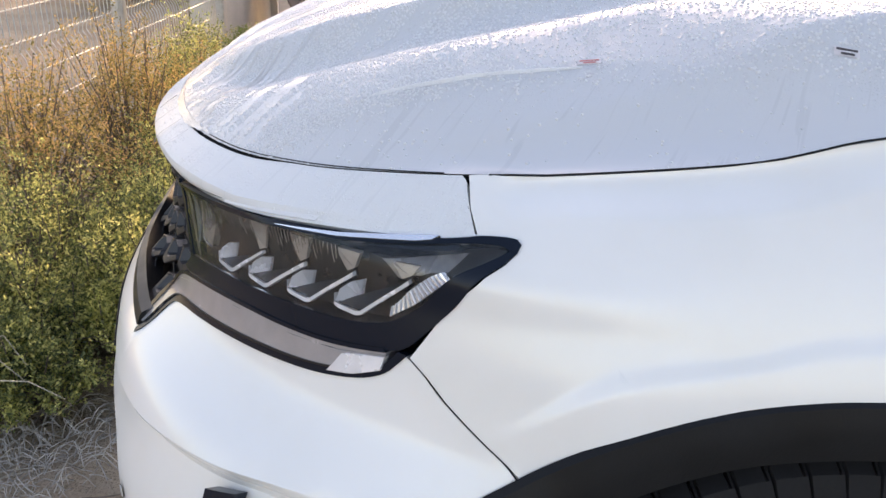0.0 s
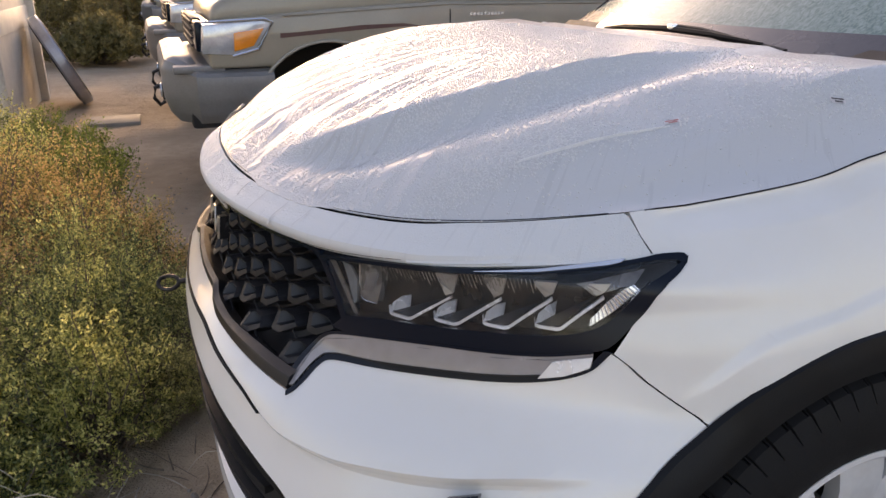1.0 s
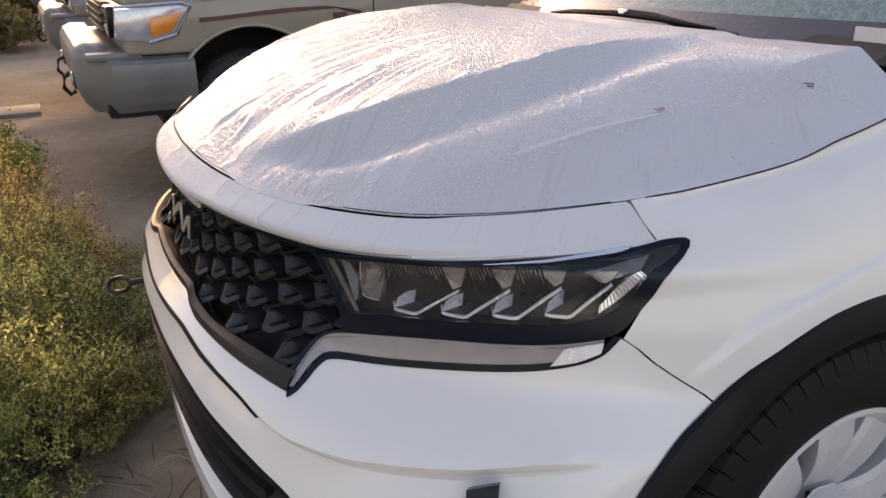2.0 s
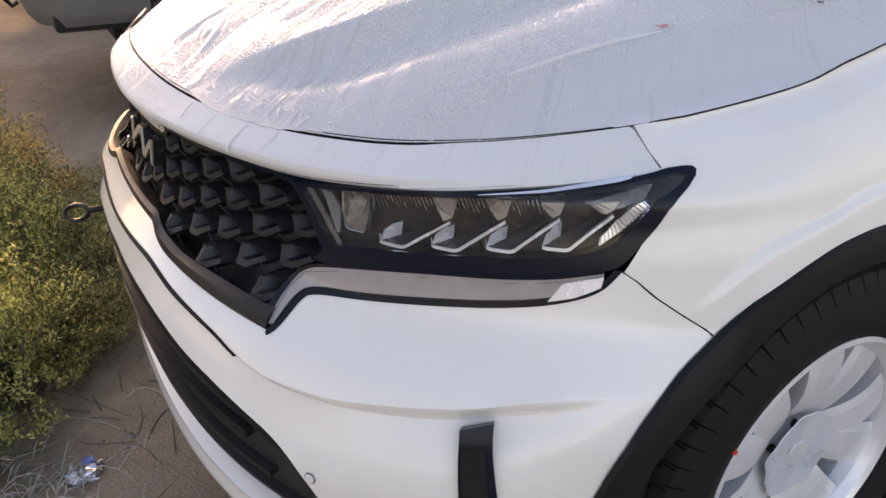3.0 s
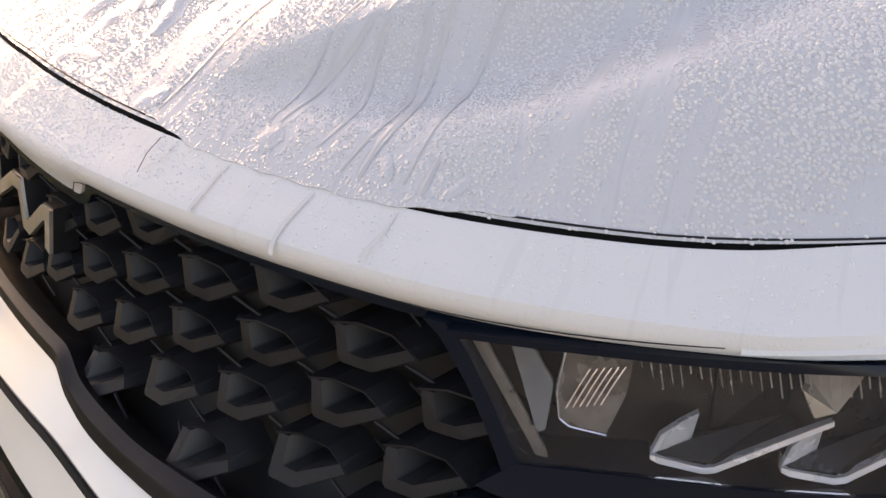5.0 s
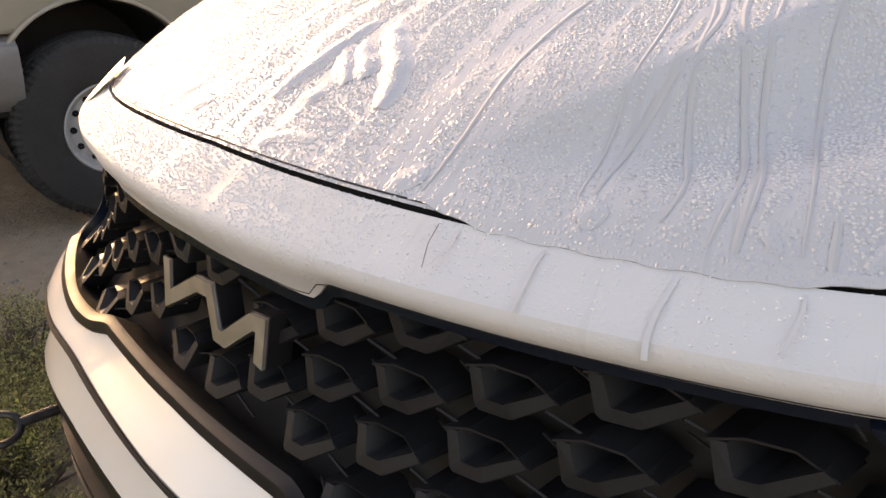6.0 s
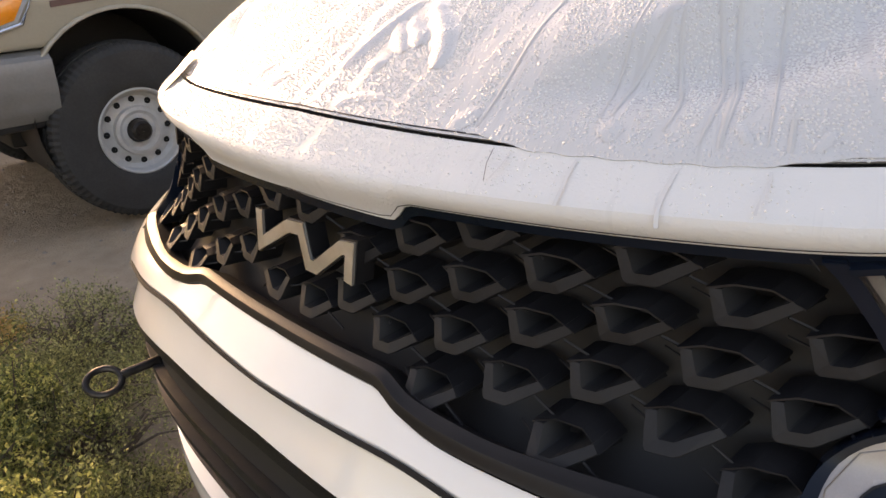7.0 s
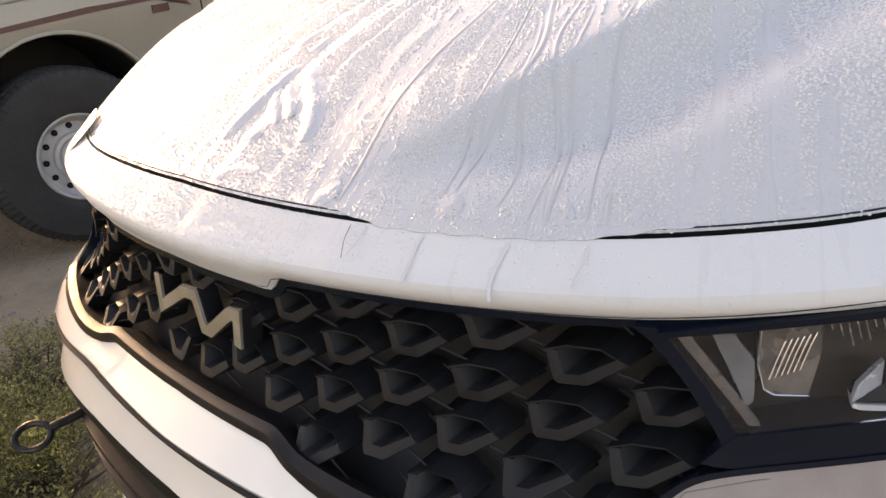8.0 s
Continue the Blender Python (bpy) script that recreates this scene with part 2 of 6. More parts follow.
def lathe(profile, n, axis="y", closed=False):
    """Turns (radius, height) pairs about an axis."""
    vs, fs = [], []
    for k in range(n):
        a = 2 * math.pi * k / n
        for r, h in profile:
            vs.append((r * math.cos(a), h, r * math.sin(a)) if axis == "y" else (r * math.cos(a), r * math.sin(a), h))
    m = len(profile)
    for k in range(n):
        for j in range(m - 1 + closed):
            a, b = k * m + j, k * m + (j + 1) % m
            c, d = ((k + 1) % n) * m + (j + 1) % m, ((k + 1) % n) * m + j
            fs.append((a, b, c, d) if axis == "y" else (a, d, c, b))
    return vs, fs


def spline(pts, x):
    """A smooth curve with no overshoot through (x, y) pairs."""
    if x <= pts[0][0]:
        return pts[0][1]
    if x >= pts[-1][0]:
        return pts[-1][1]
    n = len(pts)
    i = next(k for k in range(n - 1) if x <= pts[k + 1][0])

    def rise(k):
        return (pts[k + 1][1] - pts[k][1]) / (pts[k + 1][0] - pts[k][0])

    def slope(k):
        if k <= 0 or k >= n - 1:
            return rise(0 if k <= 0 else n - 2)
        a, b = rise(k - 1), rise(k)
        return 0 if a * b <= 0 else 2 * a * b / (a + b)

    h = pts[i + 1][0] - pts[i][0]
    t = (x - pts[i][0]) / h
    return ((2 * t**3 - 3 * t * t + 1) * pts[i][1] + (t**3 - 2 * t * t + t) * h * slope(i)
            + (3 * t * t - 2 * t**3) * pts[i + 1][1] + (t**3 - t * t) * h * slope(i + 1))


def ease(a, b, x):
    t = min(1, max(0, (x - a) / (b - a)))
    return t * t * (3 - 2 * t)


# ---- the white car: one skin, from which its front panels are taken ----
# height, nose, half width, depth of the corner, squareness
LEVELS = [
    (0.18, 0.05, 0.896, 0.668, 2.4), (0.3, -0.01, 0.936, 0.688, 2.45), (0.42, -0.048, 0.951, 0.688, 2.45),
    (0.5, -0.053, 0.956, 0.688, 2.4), (0.57, -0.05, 0.956, 0.688, 2.3), (0.63, -0.035, 0.951, 0.697, 2.2),
    (0.68, 0.0, 0.946, 0.707, 2.05), (0.72, 0.025, 0.941, 0.716, 2.0), (0.78, 0.038, 0.930, 0.716, 2.0),
    (0.84, 0.038, 0.911, 0.716, 2.0), (0.875, 0.028, 0.899, 0.716, 2.0), (0.9, 0.05, 0.889, 0.716, 2.0),
    (0.93, 0.083, 0.874, 0.716, 2.0), (0.96, 0.12, 0.856, 0.716, 2.0), (1.0, 0.17, 0.828, 0.716, 2.0),
    (1.06, 0.23, 0.776, 0.716, 2.0),
]
# the car's middle lies at half of this, to the far side
FAR = 0.045
LEVEL_CURVES = [[(l[0], l[k]) for l in LEVELS] for k in (1, 2, 3, 4)]


def skin_at(th, z):
    """A point of the car's skin: degrees round from the nose (left side positive) and height."""
    f, w, d, n = [spline(c, z) for c in LEVEL_CURVES]
    a = radians(min(90, abs(th)))
    s = -1 if th >= 0 else 1
    x = f + d * (1 - max(0.0, math.cos(a)) ** (2 / n)) + max(0, abs(th) - 90) * 0.013
    return Vector((x, s * w * math.sin(a) ** (2 / n) + FAR * ease(2, 18, -th), z))


def skin(th, z, off=0.0):
    p = skin_at(th, z)
    if off:
        n = (skin_at(th + 0.4, z) - skin_at(th - 0.4, z)).cross(skin_at(th, z + 0.003) - skin_at(th, z - 0.003))
        p = p + n.normalized() * off
    return p


def side_y(x, z):
    """The half width of the car at a place along its side."""
    f, w, d, n = [spline(c, z) for c in LEVEL_CURVES]
    c = 1 - (x - f) / d
    return w if c <= 0 else w * (max(0.0, 1 - c**n)) ** (1 / n)


def panel(fn, nu, nv, off=0.0, lip=0.012):
    """A panel of the skin with turned-in edges; fn(u, v) gives (degrees, height[, extra offset])."""
    def at(u, v, inward=0.0):
        th, z, *more = fn(u, v)
        return skin(th, z, off + (more[0] if more else 0.0) - inward)
    vs, fs = sheet(lambda u, v: at(u, v), nu, nv)
    k = nv + 1
    ring = [i * k for i in range(nu + 1)] + [nu * k + j for j in range(1, nv + 1)]
    ring += [i * k + nv for i in range(nu - 1, -1, -1)] + [j for j in range(nv - 1, 0, -1)]
    if lip:
        base = len(vs)
        for r in ring:
            vs.append(tuple(at(r // k / nu, r % k / nv, lip)))
        m = len(ring)
        fs += [(ring[(i + 1) % m], ring[i], base + i, base + (i + 1) % m) for i in range(m)]
    return vs, fs


def band(lower, upper, a, b, nu, nv, off=0.0, lip=0.012, shape=None):
    """A panel between two lines of (degrees, height) pairs, from a to b degrees."""
    def fn(u, v):
        th = a + (b - a) * u
        lo, hi = spline(lower, abs(th)), spline(upper, abs(th))
        z = lo + (hi - lo) * v
        return (th, z, shape(th, z)) if shape else (th, z)
    return panel(fn, nu, nv, off, lip)


def poly(pts, s):
    """A place along a line of points, s from 0 to 1 by length."""
    seg = [math.dist((p[0] * 0.013, p[1]), (q[0] * 0.013, q[1])) for p, q in zip(pts, pts[1:])]
    want = s * sum(seg)
    for p, q, d in zip(pts, pts[1:], seg):
        if want <= d:
            t = want / d if d else 0
            return tuple(a + (b - a) * t for a, b in zip(p, q))
        want -= d
    return pts[-1]


def rounded(line):
    """Cuts the corners of a line of five points or more, keeping its ends."""
    for _ in range(2 if len(line) > 4 else 0):
        cut = [line[0]]
        for p, q in zip(line, line[1:]):
            cut += [tuple(a * 0.75 + b * 0.25 for a, b in zip(p, q)), tuple(a * 0.25 + b * 0.75 for a, b in zip(p, q))]
        line = cut + [line[-1]]
    return line


def ruled(line_a, line_b, nu, nv, off=0.0, lip=0.008):
    """A panel between two lines that need not run level."""
    line_a, line_b = rounded(line_a), rounded(line_b)

    def fn(u, v):
        p, q = poly(line_a, u), poly(line_b, u)
        return tuple(a + (b - a) * v for a, b in zip(p, q))
    return panel(fn, nu, nv, off, lip)


GAP = [(0, 0.920), (30, 0.9135), (41, 0.918), (51, 0.930), (60, 0.945), (66, 0.955)]
LIP_LOW = [(0, 0.845), (6, 0.8425), (10.6, 0.8415), (12.6, 0.860), (20, 0.861), (32, 0.861), (46, 0.874), (56, 0.889), (67, 0.904), (70, 0.910)]
BUMPER_TOP = [(0, 0.690), (9.8, 0.687), (12, 0.675), (15, 0.666), (19, 0.662), (28, 0.656), (34.4, 0.653), (35.3, 0.694), (36.4, 0.705),
              (42.2, 0.715), (47.7, 0.726), (57, 0.741), (61.6, 0.754), (64.1, 0.768), (65.7, 0.791), (69.1, 0.7595), (73.2, 0.7275), (77.3, 0.700)]
TRIM_TOP = [(0, 0.706), (10.0, 0.704), (12.7, 0.691), (15, 0.686), (19, 0.681), (25, 0.680), (32, 0.676)]
BAR_TOP = [(33.2, 0.657), (33.6, 0.702), (34.7, 0.730), (37.2, 0.744), (47.2, 0.766), (54.6, 0.773), (59.6, 0.779), (64.4, 0.790)]
BAR_LOW = [(34.3, 0.662), (35.0, 0.697), (36.3, 0.712), (42.2, 0.721), (47.7, 0.732), (57.1, 0.747), (61.6, 0.760), (64.0, 0.774)]
LAMP_LOW = [(37.2, 0.772), (41.7, 0.784), (47.2, 0.792), (54.6, 0.801), (59.1, 0.805), (63.1, 0.813), (65.6, 0.825), (67.4, 0.844), (69.0, 0.861), (70.9, 0.880), (72.1, 0.892), (72.6, 0.901)]
LAMP_TOP = [(34.6, 0.850), (40.7, 0.862), (46.2, 0.869), (53.6, 0.877), (60.6, 0.884), (66.0, 0.895), (69.5, 0.904), (71.6, 0.9065), (72.5, 0.9055)]
CREASE = [(0, 0.645), (10.8, 0.648), (19, 0.636), (26.7, 0.622), (31, 0.608), (35.2, 0.600), (42, 0.603), (48, 0.612), (56, 0.624), (63, 0.637), (71, 0.645)]
INTAKE_TOP = [(0, 0.585), (10, 0.580), (14, 0.573), (20, 0.558), (26, 0.546), (31, 0.531), (35.2, 0.517), (37.7, 0.502), (40, 0.478), (43, 0.43), (46.5, 0.34), (48, 0.30)]

car = thing("suv", "white sport utility vehicle with film-covered wet hood, parked on dirt", "car")


def bumper_shape(th, z):
    """The crease across the bumper, with the surface falling in below it."""
    c = spline(CREASE, abs(th))
    fade = 1 - ease(60, 73, abs(th))
    under = 0.021 * fade * ease(-0.004, 0.010, c - z) * (1 - ease(0.01, 0.13, c - z))
    return -under


def bumper_panel(a, b, nu):
    def fn(u, v):
        th = a + (b - a) * u
        t = abs(th)
        hi, lo, c = spline(BUMPER_TOP, t), spline(INTAKE_TOP, t) if t < 48 else 0.30 - 0.05 * ease(48, 60, t), spline(CREASE, t)
        if t > 66:
            c = min(c, hi - 0.02)
        if v < 0.5:
            k = v / 0.5
            z = lo + (c - 0.006 - lo) * (1 - (1 - k) ** 1.6)
        elif v < 0.62:
            z = c - 0.006 + 0.010 * (v - 0.5) / 0.12
        else:
            z = c + 0.004 + (hi - c - 0.004) * (v - 0.62) / 0.38
        return th, z, bumper_shape(th, z)
    return panel(fn, nu, 26, 0.0, 0.014)


ARCH = [(-90, 0.50), (-45, 0.482), (0, 0.466), (9, 0.471), (21, 0.484), (34, 0.495), (42, 0.5015), (53, 0.523), (60, 0.535), (68, 0.543), (90, 0.552)]


def arch_point(phi, grow=0.0):
    """The wheel arch of the front wheel: degrees forward of upright."""
    a = radians(phi)
    r = spline(ARCH, phi) + grow
    return 0.905 - r * math.sin(a), 0.33 + r * math.cos(a)


# --- bumper, cut by the wheel arches
def cut_bumper():
    vs, fs = bumper_panel(-90, 90, 240)

    def inside(i):
        x, y, z = vs[i]
        dx, dz = 0.905 - x, z - 0.33
        phi = math.degrees(math.atan2(dx, dz))
        ax, az = arch_point(phi)
        return math.hypot(dx, dz) < math.hypot(0.905 - ax, az - 0.33) - 0.016
    return vs, [f for f in fs if not any(inside(i) for i in f)]


bumper = part("front_bumper", cut_bumper(), WHITE, car, "white painted front bumper, slightly dusty")
slit_lo = [(t, z - 0.0012 - 0.0022 * ease(0, 16, t) * (1 - ease(20, 30.5, t))) for t, z in CREASE]
slit_hi = [(t, z + 0.001) for t, z in CREASE]
part("bumper_slit", band(slit_lo, slit_hi, -30.5, 30.5, 80, 2, 0.0012, 0.01), SEAL, bumper)

# --- nose strip over the grille
def lip_fn(u, v):
    th = -70 + 140 * u
    t = abs(th)
    hi = spline(GAP, min(t, 64.5)) - 0.0015 + 0.0018 * ease(45, 50, t) if t < 64.5 else spline(GAP, 64.5) + 0.0003 - (t - 64.5) * 0.0084
    lo = spline(LIP_LOW, t)
    hi = max(hi, lo + 0.002)
    fold = min(max(0.881 + 0.0004 * max(0, t - 35), lo + 0.2 * (hi - lo)), lo + 0.6 * (hi - lo))
    keen = 1 - ease(44, 66, t)
    if v < 0.5:
        k = v / 0.5
        return th, lo + (fold - lo) * k, keen * (0.010 * k - 0.004) - (1 - k) * 0.010 * ease(12, 24, -th)
    k = (v - 0.5) / 0.5
    return th, fold + (hi - fold) * k, keen * 0.006 * (1 - k)


lip = part("hood_lip", panel(lip_fn, 220, 36, 0.0, 0.02), LIP, car, "white nose strip beaded with dew above the grille")
part("lip_undercut", band([(t, z - 0.010) for t, z in LIP_LOW], [(t, z - 0.001) for t, z in LIP_LOW], -69, 69, 160, 1, -0.006, 0.02), GLOSS_BLACK, lip)
part("nose_gap", band([(t, z - 0.007) for t, z in GAP], [(t, z + 0.006) for t, z in GAP], -64.4, 64.4, 120, 1, -0.009, 0.01), SEAL, car)

# --- hood
def hood_at(a, b):
    """a: from the nose back; b: from right (-1) to left (1)."""
    t = abs(b)
    e = skin(66 * b, spline(GAP, 66 * t) + 0.0015)
    s = -1 if b >= 0 else 1
    shoulder = max(0.0, (t - 0.87) / 0.13)
    rear = Vector((1.075 - 0.03 * (1 - t * t), s * 0.79 * t + FAR * ease(0.03, 0.27, -b), 1.116 - 0.009 * t * t - 0.085 * shoulder))
    p = 1 + 2.35 * (1 - ease(0.66, 1.0, t))
    g = 1 - (1 - a) ** p
    bow = math.sin(math.pi * a) * 0.03 * t**3
    x = e.x + (rear.x - e.x) * a
    y = e.y + (rear.y - e.y) * a + s * bow
    z = e.z + (rear.z - e.z) * g
    # the raised centre ends in a crisp edge that spreads from the nose
    ay = -y if y < 0 else max(0.0, y - FAR * ease(0.03, 0.30, y))
    edge = spline([(0.08, 0.20), (0.15, 0.250), (0.20, 0.300), (0.28, 0.355), (0.35, 0.388), (0.42, 0.420), (0.55, 0.448), (0.80, 0.440), (1.10, 0.400)], x)
    on = ease(0.09, 0.20, x) * (1 - 0.85 * ease(0.6, 1.0, x))
    q = (ay - edge) / 0.062
    fall = 0.0 if q <= 0 else (1 - (1 - min(1, q)) ** 2)
    on *= ease(0.0, 0.14, a)
    crown = 0.011 * max(0.0, 1 + min(0.0, ay - edge) / 0.11)
    z += on * (0.006 + crown - 0.043 * fall + 0.029 * ease(0.9, 2.6, q))
    # shoulder crease
    yc = spline([(0.30, 0.600), (0.41, 0.641), (0.517, 0.668), (0.65, 0.684), (0.77, 0.715), (0.88, 0.750), (1.05, 0.765)], x)
    rise = spline([(0.30, 0.0), (0.41, -0.008), (0.52, -0.016), (0.65, -0.030), (0.77, -0.018), (0.88, 0.008), (1.05, 0.008)], x)
    keen = 0.011 * ease(0.30, 0.44, x) * (1 - 0.75 * ease(0.62, 0.80, x))
    far = math.hypot(ay - yc, 0.004)
    z += ease(0.0, 0.12, a) * (rise * math.exp(-((ay - yc) / 0.095) ** 2) + keen * max(0.0, 1 - far / 0.075))
    return Vector((x, y, z))


def hood_geo():
    nu, nv = 110, 200
    def fn(u, v):
        b = 1 - 2 * v
        b = math.copysign(1 - (1 - abs(b)) ** 1.25, b)
        return hood_at(u**1.5, b)
    vs, fs = sheet(fn, nu, nv)
    fs = [tuple(reversed(f)) for f in fs]
    k = nv + 1
    ring = [i * k for i in range(nu + 1)] + [nu * k + j for j in range(1, nv + 1)]
    ring += [i * k + nv for i in range(nu - 1, -1, -1)] + [j for j in range(nv - 1, 0, -1)]
    base, m = len(vs), len(ring)
    for r in ring:
        x, y, z = vs[r]
        c = Vector((0.6, 0, z)) - Vector((x, y, z))
        c = c.normalized() * (0.016 if r < k else 0.003)
        vs.append((x + c.x, y + c.y, z - (0.007 if r < k else 0.035)))
    fs += [(ring[i], ring[(i + 1) % m], base + (i + 1) % m, base + i) for i in range(m)]
    return vs, fs


hood = part("hood", hood_geo(), FILM, car, "hood under wrinkled protective film, wet with dew")

# --- front fenders
def fender_geo():
    front = [(t, spline(BUMPER_TOP, t) + 0.0012) for t in (77.4, 75.5, 73.5, 71.5, 69.5, 67.6, 66.2)] + [(68.3, 0.828), (70.0, 0.849), (71.4, 0.865), (72.7, 0.881), (73.2, 0.893), (73.25, 0.903), (72.8, 0.9108), (71.6, 0.9122), (69.42, 0.9120), (67.16, 0.930), (64.58, 0.9535), (65.2, 0.9551), (65.9, 0.9565)]
    outer = [(skin(t, z).x + 0.0015, z) for t, z in front] + [(p.x, p.z - 0.001) for p in (hood_at(k / 10, 1.0) for k in range(1, 11))] + [(1.32, 1.035), (1.345, 0.90), (1.36, 0.70), (1.40, 0.50), (1.41, 0.42)]
    seg = [math.dist(p, q) for p, q in zip(outer, outer[1:])]
    total = sum(seg)
    head = sum(seg[:len(front) - 1]) / total
    tip = sum(seg[:12]) / total
    rim_line, gone = [], 0.0
    for p, q, d in zip(outer, outer[1:], seg):
        n = max(1, math.ceil(d / 0.011))
        rim_line += [(p[0] + (q[0] - p[0]) * i / n, p[1] + (q[1] - p[1]) * i / n, (gone + d * i / n) / total) for i in range(n)]
        gone += d
    rim_line.append((*outer[-1], 1.0))
    nu, nv = len(rim_line) - 1, 64

    def fn(i, v):
        bx, bz, u = rim_line[round(i * nu)]
        # the arch sweeps slowly where the outline runs round the lamp
        w = 0.18 * u / head if u < head else 0.18 + 0.82 * (u - head) / (1 - head)
        ax, az = arch_point(42.3 - (42.3 + 82) * w)
        mx, mz = ax + (bx - ax) * 0.7, az + (bz - az) * 0.7
        if u > tip:
            s = (u - tip) / (head - tip)
            pull = ease(0.0, 0.3, s) * (1 - ease(head, head + 0.12, u))
            s = min(1.6, s)
            mx, mz = mx + (0.568 + 0.022 * s - mx) * pull, mz + (0.893 + 0.016 * s - mz) * pull
        if v < 0.7:
            x, z = ax + (mx - ax) * v / 0.7, az + (mz - az) * v / 0.7
        else:
            x, z = mx + (bx - mx) * (v - 0.7) / 0.3, mz + (bz - mz) * (v - 0.7) / 0.3
        d = math.hypot(x - ax, z - az)
        tuck = ease(0.82, 1.0, v) * ease(0.0, 0.04, x - 0.53) * (1 - ease(1.06, 1.10, x))
        inner = side_y(x, z)
        if tuck > 0 and bz > 0.94:
            rim = -hood_at(min(1.0, max(0.0, (bx - 0.538) / 0.537)), 1.0).y + 0.003
            inner += (rim - inner) * tuck
        flare = 0.0050 * (1 - ease(0.044, 0.064, d)) * ease(-42.0, -28, -(42.3 - 124.3 * w))
        return x, -(inner + flare), z
    vs, fs = sheet(fn, nu, nv)
    k = nv + 1
    ring = [i * k for i in range(nu + 1)] + [nu * k + j for j in range(1, nv + 1)] + [i * k + nv for i in range(nu - 1, -1, -1)] + [j for j in range(nv - 1, 0, -1)]
    base, m = len(vs), len(ring)
    for r in ring:
        x, y, z = vs[r]
        depth = 0.002 if x < 0.66 and 0.79 < z < 0.93 else 0.014
        vs.append((x + 0.002, y + depth, z - (0.006 if z > 0.95 else 0)))
    fs = [tuple(reversed(f)) for f in fs] + [(ring[i], ring[(i + 1) % m], base + (i + 1) % m, base + i) for i in range(m)]
    return vs, [tuple(reversed(f)) for f in fs]


fender_left = fender_geo()
part("front_fender", fender_left, WHITE, car, "white front fender with flared wheel arch")
part("front_fender", mirror(fender_left), WHITE, car, "white front fender with flared wheel arch")


def cladding(cx, mirror_it):
    def fn(u, v):
        phi = 86 - 172 * u
        g = [0.003, -0.001, -0.028, -0.055, -0.060, -0.060]
        d = [0.003, 0.0095, 0.0085, 0.002, -0.02, -0.09]
        j = v * 5
        i = min(4, int(j))
        f = j - i
        x, z = arch_point(phi, g[i] + (g[i + 1] - g[i]) * f)
        return x + cx, -(side_y(x, max(0.3, z)) + d[i] + (d[i + 1] - d[i]) * f), z
    vs, fs = sheet(fn, 80, 10)
    return mirror((vs, fs)) if mirror_it else (vs, fs)


for flip in (False, True):
    part("arch_cladding", cladding(0.0, flip), CLAD, car, "black plastic wheel arch cladding")

# --- bumper to fender shut line
for s in (1, -1):
    line = [(t, spline(BUMPER_TOP, t) + 0.001) for t in (66.2, 67.6, 69.5, 71.5, 73.5, 75.5, 77.2)]
    part("shut_line", tube([skin(s * t, z, -0.0002) for t, z in line], 0.0006, 6), SEAL, car)
    part("shut_line", tube([skin(s * t, z, -0.0002) for t, z in [(64.52, 0.9520), (67.10, 0.930), (69.34, 0.9122)]], 0.0003, 6), SEAL, car)

    part("shut_line", tube([p + Vector((0, -0.0006 if s > 0 else 0.0006, -0.0004)) for p in (hood_at(k / 30, s * 1.0) for k in range(31))], 0.0011, 6), SEAL, car)

# --- grille
grille = part("grille", band([(t, z - 0.02) for t, z in TRIM_TOP], [(t, z + 0.01) for t, z in LIP_LOW], -39, 39, 120, 8, -0.055, 0.0), DARK, car, "black honeycomb grille with raised hooked cells")
trim_low = [(t, z + 0.001) for t, z in BUMPER_TOP[:7]]
part("grille_lower_trim", band(trim_low, TRIM_TOP, -33.6, 33.6, 130, 6, 0.004, 0.03, lambda th, z: 0.006 * ease(0, 0.012, spline(TRIM_TOP, abs(th)) - z) * ease(0, 0.010, z - spline(trim_low, abs(th)))), TRIM, car, "satin dark grey lower grille trim")


ROOF = worn("glossy_grille_plastic", (0.0135, 0.0138, 0.016), 0.40, 0.3, 30, grain=0.2, grain_scale=300, depth=0.0004)
nodes_of(ROOF)[1].inputs["Specular IOR Level"].default_value = 0.36
HOLLOW = material("grille_hollow", (0.016, 0.0165, 0.018), 0.45)


